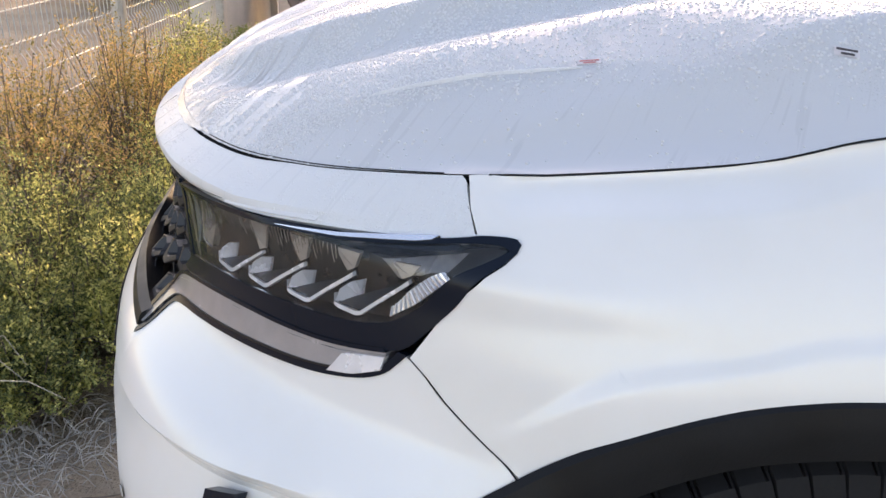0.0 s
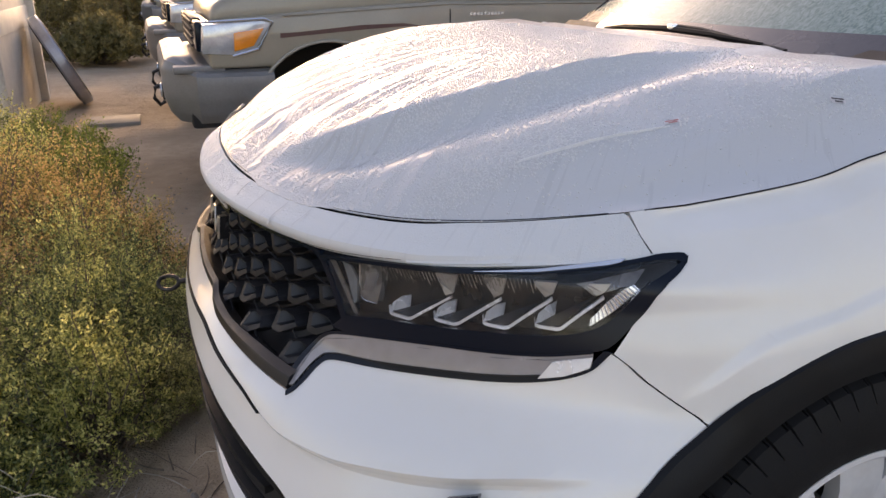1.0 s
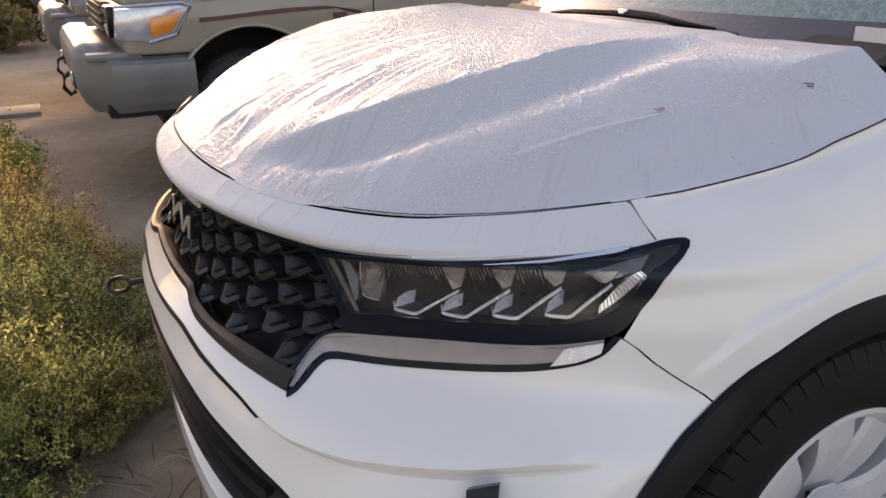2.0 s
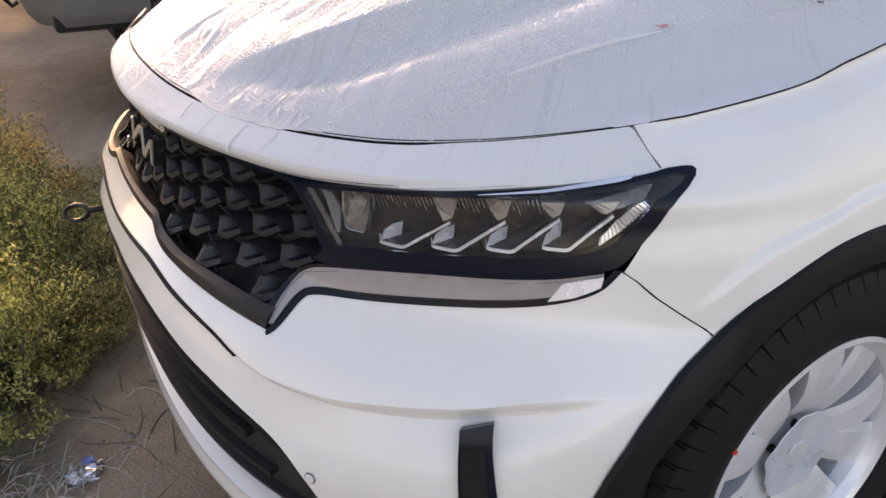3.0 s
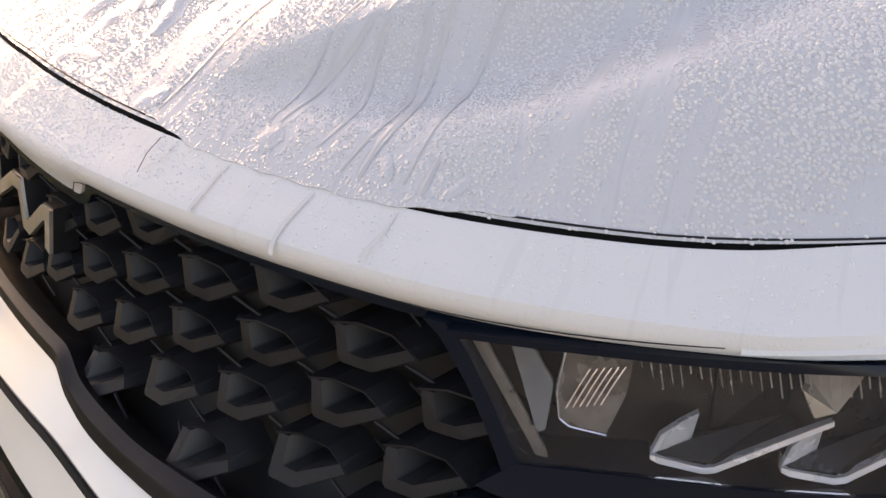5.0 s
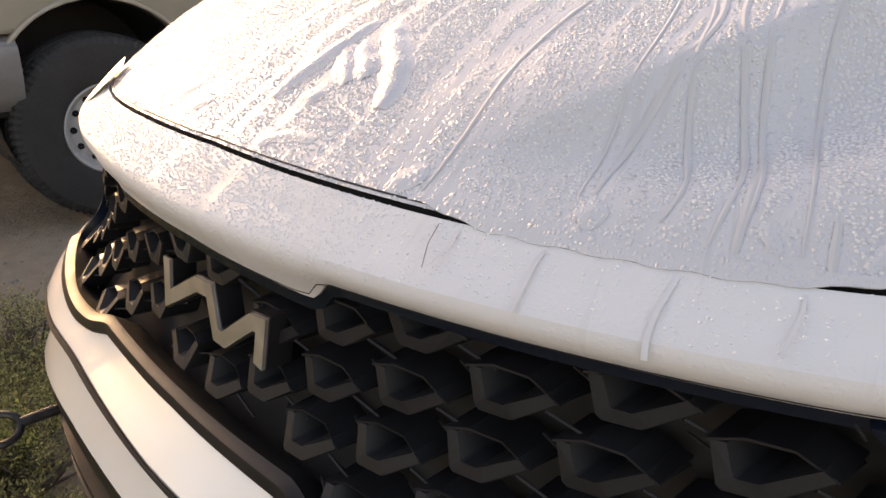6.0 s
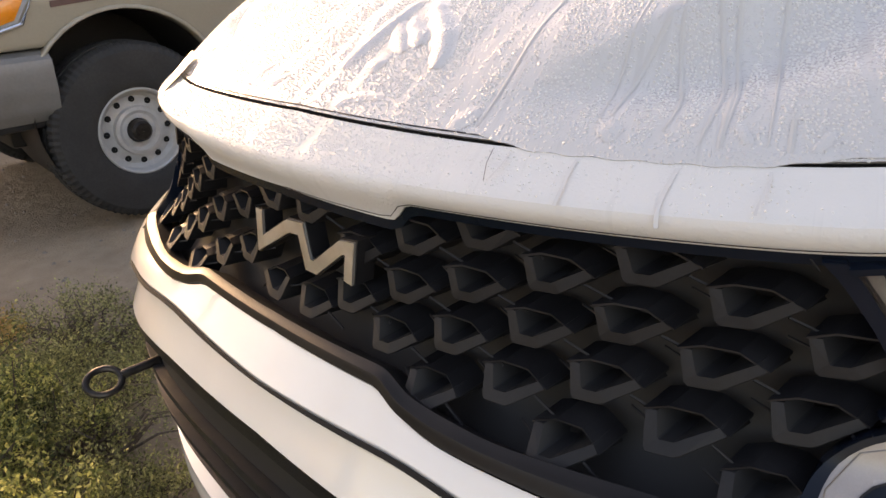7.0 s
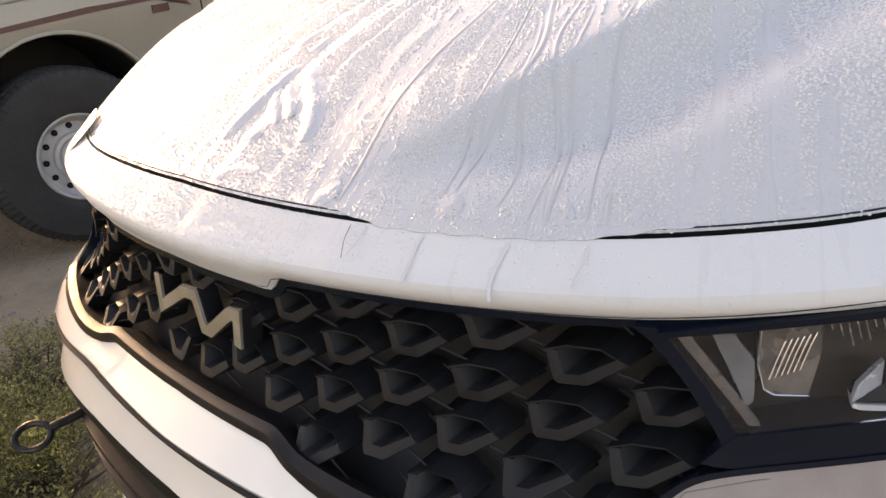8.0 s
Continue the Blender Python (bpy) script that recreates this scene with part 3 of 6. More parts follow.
def cell(y0, z0, s):
    """One scoop of the grille: a flat hooked rim, a dark hollow, a sloping roof and two ties; also which faces are hollow and which are roof."""
    def at(u, v, w):
        y, z = y0 + u * s, z0 + v
        ay = -y if y < 0 else max(0.0, y - FAR * ease(0.03, 0.30, y))
        z = min(max(z, 0.66), 0.90)
        f, wd, d, n = [spline(c, z) for c in LEVEL_CURVES]
        r = min(0.98, ay / wd)
        x = f + d * (1 - (1 - r**n) ** (1 / n))
        return Vector((x + 0.010 - w, y, z))
    rim = [(-0.0275, 0.0200), (-0.0195, -0.0035), (-0.0165, -0.0062), (0.0035, -0.0062), (0.0075, -0.0045), (0.0305, 0.0110)]
    mouth = [(-0.0190, 0.0205), (-0.0120, 0.0042), (-0.0108, 0.0032), (-0.0002, 0.0032), (0.0016, 0.0042), (0.0240, 0.0170)]
    n = len(rim)
    vs, fs, dark, top = [], [], [], []
    for k in range(n):
        lift = 0.0045 if 0 < k < n - 1 else 0.0005
        o, i = rim[k], mouth[k]
        vs += [tuple(at(*o, lift - 0.001)), tuple(at(o[0] * 0.985, o[1] + 0.0008, lift)), tuple(at(*i, lift)),
               tuple(at(i[0] * 0.93, i[1] + 0.002, -0.034)), tuple(at(o[0] * 1.03, o[1] - 0.003, -0.034))]
    for k in range(n - 1):
        for j in range(5):
            a, b = k * 5 + j, k * 5 + (j + 1) % 5
            if j == 2:
                dark.append(len(fs))
            fs.append((a, b, b + 5, a + 5))
    fs += [(4, 3, 2, 1, 0), tuple((n - 1) * 5 + j for j in range(5))]
    roof = [(-0.0285, 0.0215, 0.0020), (-0.012, 0.0252, -0.0010), (0.010, 0.0230, -0.0030), (0.0315, 0.0125, 0.0005)]
    m = len(vs)
    front = [at(u, v, w) for u, v, w in roof]
    back = [at(u, v + 0.0025, -0.034) for u, v, w in roof]
    thick = Vector((0, 0, -0.0018))
    vs += [tuple(p) for p in front + back] + [tuple(p + thick) for p in front + back]
    for k in range(3):
        top += [len(fs), len(fs) + 1]
        fs += [(m + k, m + k + 1, m + k + 5, m + k + 4), (m + k, m + k + 8, m + k + 9, m + k + 1)]
        dark.append(len(fs))
        fs.append((m + k + 8, m + k + 12, m + k + 13, m + k + 9))
    tie = tube([at(0.022, 0.004, -0.002), at(0.043, -0.010, -0.010)], 0.0013, 5)
    tie2 = tube([at(-0.024, 0.010, -0.004), at(-0.043, 0.014, -0.012)], 0.0012, 5)
    vs, fs = join((vs, fs), tie, tie2)
    return ((vs, fs) if s < 0 else (vs, [tuple(reversed(f)) for f in fs])), dark, top


for col in range(-8, 8):
    y0 = (col + 0.5) * 0.0710
    out = ease(0.12, 0.44, abs(y0))
    y0 -= math.copysign(0.012 * out, y0)
    k = col if col >= 0 else -col - 1
    for row in range(5):
        z0 = (0.841 if k % 2 else 0.819) - row * 0.0505 - 0.013 * out
        turn = math.degrees(math.asin(min(1, (abs(y0) + 0.30 * (z0 - 0.785)) / 0.93)))
        lo, hi = spline(TRIM_TOP, turn), spline(LIP_LOW, turn)
        lean = 0.30 * (z0 - 0.785) * ease(0.03, 0.16, abs(y0))
        if z0 < lo - 0.005 or z0 > hi - 0.010 or abs(y0) + lean > 0.505 + 0.085 * (1 - abs(z0 - 0.765) / 0.075):
            continue
        if k == 0 and 0.75 < z0 < 0.80:
            continue
        # the rows lean outwards to the top
        side = 1 if y0 > 0 else -1
        y0_row = y0 + side * (0.004 + lean) + FAR * ease(0.03, 0.28, y0)
        scoop, hollow, top = cell(y0_row, z0, -1 if y0 <= 0 else 1)
        scoop = part("grille_cell", scoop, GRILLE, grille, smooth=False)
        scoop.data.materials.append(HOLLOW)
        scoop.data.materials.append(ROOF)
        for faces, slot in ((hollow, 1), (top, 2)):
            for face in faces:
                scoop.data.polygons[face].material_index = slot

# --- badge: one zigzag ribbon of brushed metal with a dark border
def zigzag(points, width, front, back):
    """A mitred ribbon along (y, z) points, standing out of the raked grille."""
    pts = [Vector(p) for p in points]
    left, right = [], []
    for i, p in enumerate(pts):
        d0 = (p - pts[i - 1]).normalized() if i else (pts[1] - p).normalized()
        d1 = (pts[i + 1] - p).normalized() if i < len(pts) - 1 else d0
        n0, n1 = Vector((-d0.y, d0.x)), Vector((-d1.y, d1.x))
        mid = (n0 + n1).normalized()
        mid *= width / 2 / max(0.55, mid.dot(n0))
        left.append(p + mid)
        right.append(p - mid)
    n = len(pts)

    def place(q, x):
        return x + (q.y - 0.78) * 0.10, q.x, q.y
    vs = [place(q, front) for q in left + right] + [place(q, back) for q in left + right]
    fs = [(i, i + 1, n + i + 1, n + i) for i in range(n - 1)]
    fs += [(i, 2 * n + i, 2 * n + i + 1, i + 1) for i in range(n - 1)] + [(n + i, n + i + 1, 3 * n + i + 1, 3 * n + i) for i in range(n - 1)]
    fs += [(0, n, 3 * n, 2 * n), (n - 1, 3 * n - 1, 4 * n - 1, 2 * n - 1)]
    return vs, fs


ZIGZAG = [(0.0590, 0.8090), (0.0590, 0.7700), (-0.0019, 0.8028), (-0.0271, 0.8047), (-0.0388, 0.7697), (-0.0524, 0.7697), (-0.1, 0.8028), (-0.115, 0.8047), (-0.1102, 0.7693)]
badge = part("badge", zigzag(ZIGZAG, 0.0172, 0.0400, 0.062), TRIM, car, "brushed metal zigzag emblem with dark border", smooth=False)
part("badge_face", zigzag(ZIGZAG, 0.0134, 0.0370, 0.046), BADGE, badge, smooth=False)

# --- headlamps, each with a light bar that hooks down beside the grille
def headlamp(flip):
    m = mirror if flip else (lambda g: g)
    lamp = part("headlamp", m(ruled([(t, z - 0.006, 0.043 * ease(65, 71, t)) for t, z in LAMP_LOW], [(t, z + 0.006, 0.043 * ease(65, 71, t)) for t, z in LAMP_TOP], 40, 10, -0.055, 0.0)), BEZEL, car,
                "clear headlamp with hooked silver reflectors in a black surround")
    # walls of the housing
    rim = LAMP_LOW + LAMP_TOP[::-1]
    n = len(rim)
    vs = [tuple(skin(t, z, -0.002)) for t, z in rim] + [tuple(skin(t, z, -0.056)) for t, z in rim]
    part("housing", m((vs, [(i, (i + 1) % n, (i + 1) % n + n, i + n) for i in range(n)])), GLOSS_BLACK, lamp, smooth=False)
    lens = part("lens", m(ruled(LAMP_LOW, LAMP_TOP, 40, 10, 0.0, 0.004)), GLASS, lamp, "clear plastic lens")
    lens.visible_shadow = False
    # surround: panel below the lens, edge above it and the pointed outer corner
    edge = [(35.6, 0.749), (37.2, 0.745), (47.2, 0.767), (54.6, 0.774), (59.6, 0.780), (64.1, 0.791), (66.0, 0.797), (68.3, 0.827), (70.0, 0.848), (71.4, 0.864), (72.7, 0.880), (73.25, 0.892), (73.35, 0.902)]
    part("lower_surround", m(ruled(edge, LAMP_LOW + [(72.75, 0.9035)], 60, 4, 0.002, 0.02)), GLOSS_BLACK, lamp, "glossy black surround")
    top = [(t, z + 0.005) for t, z in LAMP_TOP[:-2]] + [(69.5, 0.9105), (71.6, 0.9135), (72.8, 0.9128), (73.3, 0.9075), (73.4, 0.902)]
    part("upper_surround", m(ruled(LAMP_TOP + [(72.7, 0.9045), (72.75, 0.9035)], top, 60, 2, 0.0025, 0.02)), GLOSS_BLACK, lamp)
    part("chrome_strip", m(ruled([(54, 0.8790), (60, 0.8858), (66, 0.8975), (67.0, 0.9010)], [(54, 0.8795), (60, 0.8890), (66, 0.9030), (67.3, 0.9050)], 24, 1, 0.0045, 0.006)), CHROME, lamp)
    part("inner_frame", m(ruled([(33.6, 0.858), (35.2, 0.815), (36.6, 0.764)], [(34.6, 0.858), (36.0, 0.815), (37.4, 0.768)], 8, 2, 0.001, 0.03)), GLOSS_BLACK, lamp)
    part("mesh_strip", m(ruled([(35.2, 0.846), (37.9, 0.776)], [(35.9, 0.846), (38.5, 0.776)], 10, 2, -0.012, 0.004)), MODULE, lamp)
    # light bar
    part("light_bar", m(ruled(BAR_LOW, BAR_TOP, 60, 4, 0.003, 0.02)), LAMP_BAR, lamp, "smoked grey light bar")
    part("bar_shade", m(ruled(BAR_LOW, [(a[0] + 0.07 * (b[0] - a[0]), a[1] + 0.07 * (b[1] - a[1])) for a, b in zip(BAR_LOW, BAR_TOP)], 60, 1, 0.0042, 0.004)), TRIM, lamp)
    part("bar_groove", m(tube([skin(a[0] + 0.82 * (b[0] - a[0]), a[1] + 0.82 * (b[1] - a[1]), 0.0032) for a, b in zip(BAR_LOW, BAR_TOP)], 0.0006, 5)), SATIN, lamp)
    part("bar_tip", m(ruled([(59.2, 0.750), (61.6, 0.757), (64.0, 0.771)], [(60.4, 0.774), (62.2, 0.780), (64.3, 0.785)], 10, 2, 0.005, 0.01)), REFLECTOR, lamp, "bright chrome end of light bar")
    low = [(t + (0.6 if t < 36 else 0.2), z - (0.004 if t < 36 else 0.008)) for t, z in BAR_LOW]
    part("bar_frame", m(ruled([(33.9, 0.648)] + low + [(65.2, 0.780), (66.2, 0.793)], [(33.6, 0.652)] + BAR_LOW + [(64.6, 0.784), (65.4, 0.794)], 70, 2, 0.002, 0.02)), GLOSS_BLACK, lamp)
    up = [(t - (0.7 if t < 34.6 else 0.2), z + (0.0 if t < 34.6 else 0.004)) for t, z in BAR_TOP]
    part("bar_frame", m(ruled(BAR_TOP, up, 60, 1, 0.004, 0.02)), GLOSS_BLACK, lamp)
    # hooked reflectors
    for k in range(4):
        t0, dz = 44.0 + 5.35 * k, 0.0075 * k
        hook = [(-1.25, 0.802), (-1.25, 0.7925), (-0.9, 0.7905), (0.9, 0.7895), (1.4, 0.7915), (6.2, 0.8340)]
        wide = [0.0022, 0.0030, 0.0042, 0.0042, 0.0044, 0.0034]
        vs, fs = [], []
        for (dt, z), w in zip(hook, wide):
            for up_, off in ((0, -0.012), (w, -0.012), (w, -0.021), (0, -0.021)):
                vs.append(tuple(skin(t0 + dt, z + dz + up_, off)))
        for i in range(5):
            for j in range(4):
                a, b = i * 4 + j, i * 4 + (j + 1) % 4
                fs.append((a, b, b + 4, a + 4))
        fs += [(20, 21, 22, 23), (3, 2, 1, 0)]
        part("reflector", m((vs, fs)), REFLECTOR, lamp, smooth=False)

        def leaf(name, corners, mat, thick=0.004):
            c = [skin(t0 + dt, z + dz, off) for dt, z, off in corners]
            n = len(c)
            part(name, m(([tuple(v) for v in c] + [tuple(v + Vector((thick, thick, 0))) for v in c], [tuple(range(n)), tuple(reversed(range(n, 2 * n)))] + [(i, i + n, (i + 1) % n + n, (i + 1) % n) for i in range(n)])), mat, lamp, smooth=False)

        leaf("reflector_blade", [(-1.2, 0.796, -0.014), (0.5, 0.801, -0.034), (0.9, 0.822, -0.034), (0.1, 0.819, -0.020), (-0.8, 0.809, -0.015)], REFLECTOR)
        leaf("reflector_floor", [(-1.1, 0.7945, -0.016), (1.2, 0.7945, -0.016), (5.2, 0.826, -0.022), (5.0, 0.828, -0.050), (0.6, 0.800, -0.050)], LAMP_FLOOR, 0.002)
        leaf("reflector_back", [(5.5, 0.836, -0.018), (6.4, 0.841, -0.018), (7.6 - 0.1 * k, 0.8645 - dz * 0.25, -0.018), (5.2, 0.8635 - dz * 0.3, -0.018), (5.0, 0.850, -0.020)], TAN)
        leaf("reflector_wall", [(1.4, 0.800, -0.050), (4.8, 0.828, -0.050), (5.2, 0.858, -0.045), (1.9, 0.855, -0.045)], BEZEL)
    # ribbed corner lamp at the inner end and the side strip
    part("inner_panel", m(ruled([(36.9, 0.849), (37.9, 0.790)], [(38.0, 0.846), (38.7, 0.828), (38.3, 0.794)], 10, 3, -0.016, 0.006)), PANEL, lamp)
    part("inner_module", m(ruled([(39.2, 0.850), (38.8, 0.822), (39.0, 0.800)], [(42.2, 0.857), (41.8, 0.830), (40.9, 0.800)], 14, 4, -0.020, 0.02)), MODULE, lamp, "ribbed clear corner lamp")
    for k in range(6):
        part("module_rib", m(tube([skin(39.2 + 0.30 * k, 0.812 + 0.0015 * k, -0.018), skin(40.3 + 0.30 * k, 0.842 + 0.001 * k, -0.018)], 0.0008, 5)), CHROME, lamp)
    part("module_rim", m(tube([skin(t, z, -0.019) for t, z in ((39.3, 0.849), (38.8, 0.822), (38.9, 0.803), (39.3, 0.799), (40.9, 0.799))], 0.0009, 5)), CHROME, lamp)
    part("side_strip", m(ruled([(64.2, 0.822), (66.6, 0.842), (70.2, 0.872)], [(64.4, 0.832), (66.0, 0.850), (69.6, 0.880)], 26, 2, -0.010, 0.012)), CHROME, lamp, "ribbed silver side marker strip")
    for k in range(14):
        t = 0.03 + 0.94 * k / 13
        p, q = poly([(64.2, 0.822), (66.6, 0.842), (70.2, 0.872)], t), poly([(64.4, 0.832), (66.0, 0.850), (69.6, 0.880)], t)
        part("strip_rib", m(tube([skin(*p, -0.008), skin(*q, -0.008)], 0.0011, 4)), REFLECTOR, lamp)
    # upright flutes along the upper edge
    for k in range(44):
        t = 42.6 + 0.40 * k
        z = spline(LAMP_TOP, t) - 0.003
        long = 0.011 + 0.007 * (k * 7 % 5) / 4 + 0.006 * math.sin(k * 0.55) ** 2
        part("flute", m(tube([skin(t, z, -0.013), skin(t - 0.1, z - long, -0.013)], 0.00055, 4)), TAN, lamp)
    # pale panel that fills the pointed outer corner behind the lens
    part("corner_panel", m(ruled([(65.2, 0.858), (67.6, 0.868), (70.0, 0.884), (71.7, 0.8975)], [(64.0, 0.880), (66.6, 0.891), (69.4, 0.8995), (71.7, 0.9035)], 20, 3, -0.020, 0.006)), MODULE, lamp, "smoky grey corner of the lamp")
    return lamp


headlamp(False)
headlamp(True)

# --- lower intake, chin blade, corner slots, sensors
intake = part("lower_intake", band([(0, 0.27), (50, 0.27)], [(t, z + 0.006) for t, z in INTAKE_TOP], -48, 48, 90, 8, -0.035, 0.0), DARK, car, "black lower air intake")
for k in range(3):
    zk = 0.36 + 0.06 * k
    part("intake_slat", band([(0, zk), (44, zk - 0.02)], [(0, zk + 0.014), (44, zk - 0.006)], -36 + 3 * k, 36 - 3 * k, 60, 1, -0.020, 0.02), GRILLE, intake)
part("intake_frame", band([(t, z - 0.018) for t, z in INTAKE_TOP], [(t, z - 0.001) for t, z in INTAKE_TOP], -44, 44, 90, 2, -0.012, 0.03), CLAD, intake)
part("chin_blade", band([(0, 0.255), (66, 0.262)], [(0, 0.300), (40, 0.302), (66, 0.290)], -66, 66, 120, 5, 0.0, 0.03, lambda th, z: 0.002 + 0.020 * (1 - ease(0.262, 0.300, z))), WHITE, car, "white chin blade under the lower intake")
part("chin_lower", band([(0, 0.20), (60, 0.22)], [(0, 0.250), (60, 0.258)], -62, 62, 90, 3, -0.012, 0.03), CLAD, car)
for flip in (False, True):
    m = mirror if flip else (lambda g: g)
    slot = part("corner_slot", m(ruled([(57.2, 0.606), (57.6, 0.59), (60.0, 0.40)], [(60.3, 0.617), (61.0, 0.59), (65.4, 0.40)], 20, 3, 0.004, 0.02)), GLOSS_BLACK, car, "black corner air slot")
    part("slot_hole", m(ruled([(58.0, 0.585), (60.4, 0.41)], [(60.2, 0.59), (64.0, 0.41)], 14, 2, 0.006, 0.004)), SEAL, slot)
    for t, z in ((41.2, 0.482),):
        c = skin(t, z, 0.001)
        n = (skin(t, z, 0.01) - skin(t, z)).normalized()
        q = n.to_track_quat("Z", "Y").to_matrix().to_4x4()
        ring = lathe([(0.0078, 0.0), (0.0083, 0.0008), (0.0089, 0.0)], 28, "z")
        part("parking_sensor", m(moved(join(lathe([(0.0001, 0.0016), (0.0076, 0.0012), (0.0080, 0.0)], 28, "z")), Matrix.Translation(c) @ q)), WHITE, car)
        part("sensor_ring", m(moved(ring, Matrix.Translation(c) @ q)), SEAL, car)


# --- wheels
def tyre_geo(radius, width, rim, segs=512):
    half = width / 2
    prof = [(rim, -half + 0.012), (rim + 0.012, -half + 0.003), (rim + 0.045, -half - 0.006), (radius - 0.040, -half - 0.002), (radius - 0.014, -half + 0.010), (radius - 0.004, -half + 0.026)]
    tread = [(radius, -half + 0.040), (radius, -0.052), (radius - 0.009, -0.050), (radius - 0.009, -0.042), (radius, -0.040), (radius, -0.006), (radius - 0.009, -0.005), (radius - 0.009, 0.005), (radius, 0.006),
             (radius, 0.040), (radius - 0.009, 0.042), (radius - 0.009, 0.050), (radius, 0.052), (radius, half - 0.040)]
    prof = prof + tread + [(r, -h) for r, h in reversed(prof)]
    vs, fs = lathe(prof, segs, "y")
    m = len(prof)
    step = max(2, round(segs / 64))
    for k in range(0, segs, step):
        # thin slanted slits across the shoulders
        for j, lag in ((4, 0), (5, step // 6), (6, step // 3), (7, 2 * step // 3)):
            for i, way in ((j, 1), (m - 1 - j, -1)):
                at = ((k + way * lag) % segs) * m + i
                x, y, z = vs[at]
                f = 1 - (0.003 if j < 5 else 0.008) / math.hypot(x, z)
                vs[at] = (x * f, y - math.copysign(0.007 if j < 6 else 0.0, y), z * f)
    return vs, fs


def alloy_geo(r):
    """Five pairs of spokes between a dished rim and the hub."""
    outer = lathe([(r - 0.035, 0.02), (r - 0.029, -0.066), (r - 0.022, -0.090), (r - 0.012, -0.106), (r - 0.003, -0.113), (r + 0.005, -0.111), (r + 0.005, -0.080), (r - 0.010, -0.06), (r - 0.012, 0.09), (r + 0.006, 0.10)], 96, "y")
    hub = lathe([(0.001, -0.075), (0.030, -0.075), (0.034, -0.066), (0.072, -0.058), (0.080, -0.03), (0.080, 0.02)], 48, "y")
    geos = [outer, hub]
    for k in range(5):
        for s in (-1, 1):
            vs, fs = [], []
            for i in range(7):
                f = i / 6
                rr = 0.055 + (r - 0.078) * f
                a = 2 * math.pi * k / 5 + s * (0.16 + 0.13 * f)
                w = 0.036 + 0.009 * f
                y = -0.060 - 0.014 * math.sin(f * 3.1) - 0.028 * f
                c, q = Vector((math.cos(a), 0, math.sin(a))), Vector((-math.sin(a), 0, math.cos(a)))
                for dy, ww in ((0.0, w * 0.55), (0.004, w), (0.035, w * 0.9)):
                    for side in (-1, 1):
                        p = c * rr + q * ww * side
                        vs.append((p.x, y + dy, p.z))
            for i in range(6):
                a0, b0 = i * 6, i * 6 + 6
                for j, l in ((0, 1), (1, 3), (3, 5), (5, 4), (4, 2), (2, 0)):
                    fs.append((a0 + j, a0 + l, b0 + l, b0 + j))
            geos.append((vs, fs))
    return join(*geos)


WHEEL_FILM = worn("wheel_film", (0.50, 0.53, 0.57), 0.32, 0.10, 14, coat=0.2, grain=0.25, grain_scale=60, depth=0.002)


def road_wheel(parent, at, turn=0.0, flip=False, segs=192):
    tyre_mesh = tyre_geo(0.373, 0.235, 0.236, segs)
    w = part("wheel", tyre_mesh, RUBBER, parent, "tyre with slanted shoulder grooves on a silver alloy wheel")
    rim = part("rim", alloy_geo(0.236), ALLOY, w, "silver twin-spoke alloy rim", smooth=False)
    film = lathe([(0.001, -0.0830), (0.04, -0.0835), (0.062, -0.0845), (0.082, -0.0870), (0.084, -0.0855)], 64, "y")
    ragged = []
    for x, y, z in film[0]:
        a = math.atan2(z, x)
        r = 1 + (0.05 * math.sin(5 * a) + 0.035 * math.sin(11 * a + 1)) * min(1, math.hypot(x, z) / 0.12)
        ragged.append((x * r, y + 0.0015 * math.sin(7 * a) * math.hypot(x, z) / 0.12, z * r))
    part("hub_film", (ragged, film[1]), WHEEL_FILM, w, "pale bluish film over the wheel centre")
    part("brake_disc", lathe([(0.05, 0.02), (0.155, 0.02), (0.155, 0.045), (0.05, 0.045)], 48, "y"), STEEL, w)
    part("hub_cap", lathe([(0.0005, -0.0865), (0.024, -0.085), (0.028, -0.076)], 32, "y"), ALLOY, w)
    for k in range(5):
        a = 2 * math.pi * k / 5 + 0.3
        part("wheel_nut", moved(lathe([(0.0005, -0.072), (0.008, -0.070), (0.009, -0.055)], 10, "y"), Matrix.Translation((0.050 * math.cos(a), 0, 0.050 * math.sin(a)))), STEEL, w)
    part("valve_dot", moved(lathe([(0.0005, -0.002), (0.004, -0.001), (0.0045, 0.002)], 14, "y"), Matrix.Translation((-0.226, -0.1215, 0.128))), RED, w)
    w.matrix_local = pose(*at, 0, 0, turn + (180 if flip else 0))
    return w


road_wheel(car, (0.885, -0.805, 0.345), 0, segs=1152)
road_wheel(car, (0.885, 0.805, 0.345), 0, True)
road_wheel(car, (3.74, -0.805, 0.335), 0)
road_wheel(car, (3.74, 0.805, 0.335), 0, True)
for s in (-1, 1):
    g = lathe([(0.42, -0.16), (0.46, -0.06), (0.46, 0.16), (0.05, 0.17)], 40, "y")
    g = ([(x, y if s < 0 else -y, z) for x, y, z in g[0]], g[1])
    part("wheel_well", moved(g, Matrix.Translation((0.905, 0.75 * s, 0.36))), DARK, car)

# --- cowl, windscreen, wipers and the rest of the body
part("cowl", sheet(lambda u, v: (1.07 + 0.15 * u, -0.66 + 1.32 * v, 1.090 - 0.02 * math.sin(u * 3.1) + 0.02 * u), 6, 20), CLAD, car, "black plastic cowl below windscreen")


def screen_at(u, v):
    y = -0.73 + 1.46 * v
    k = 1 - 4 * (v - 0.5) ** 2
    w = 1 - 0.16 * u
    return 1.27 - 0.14 * k + 0.80 * u, y * w, 1.085 + 0.53 * u - 0.03 * u * u


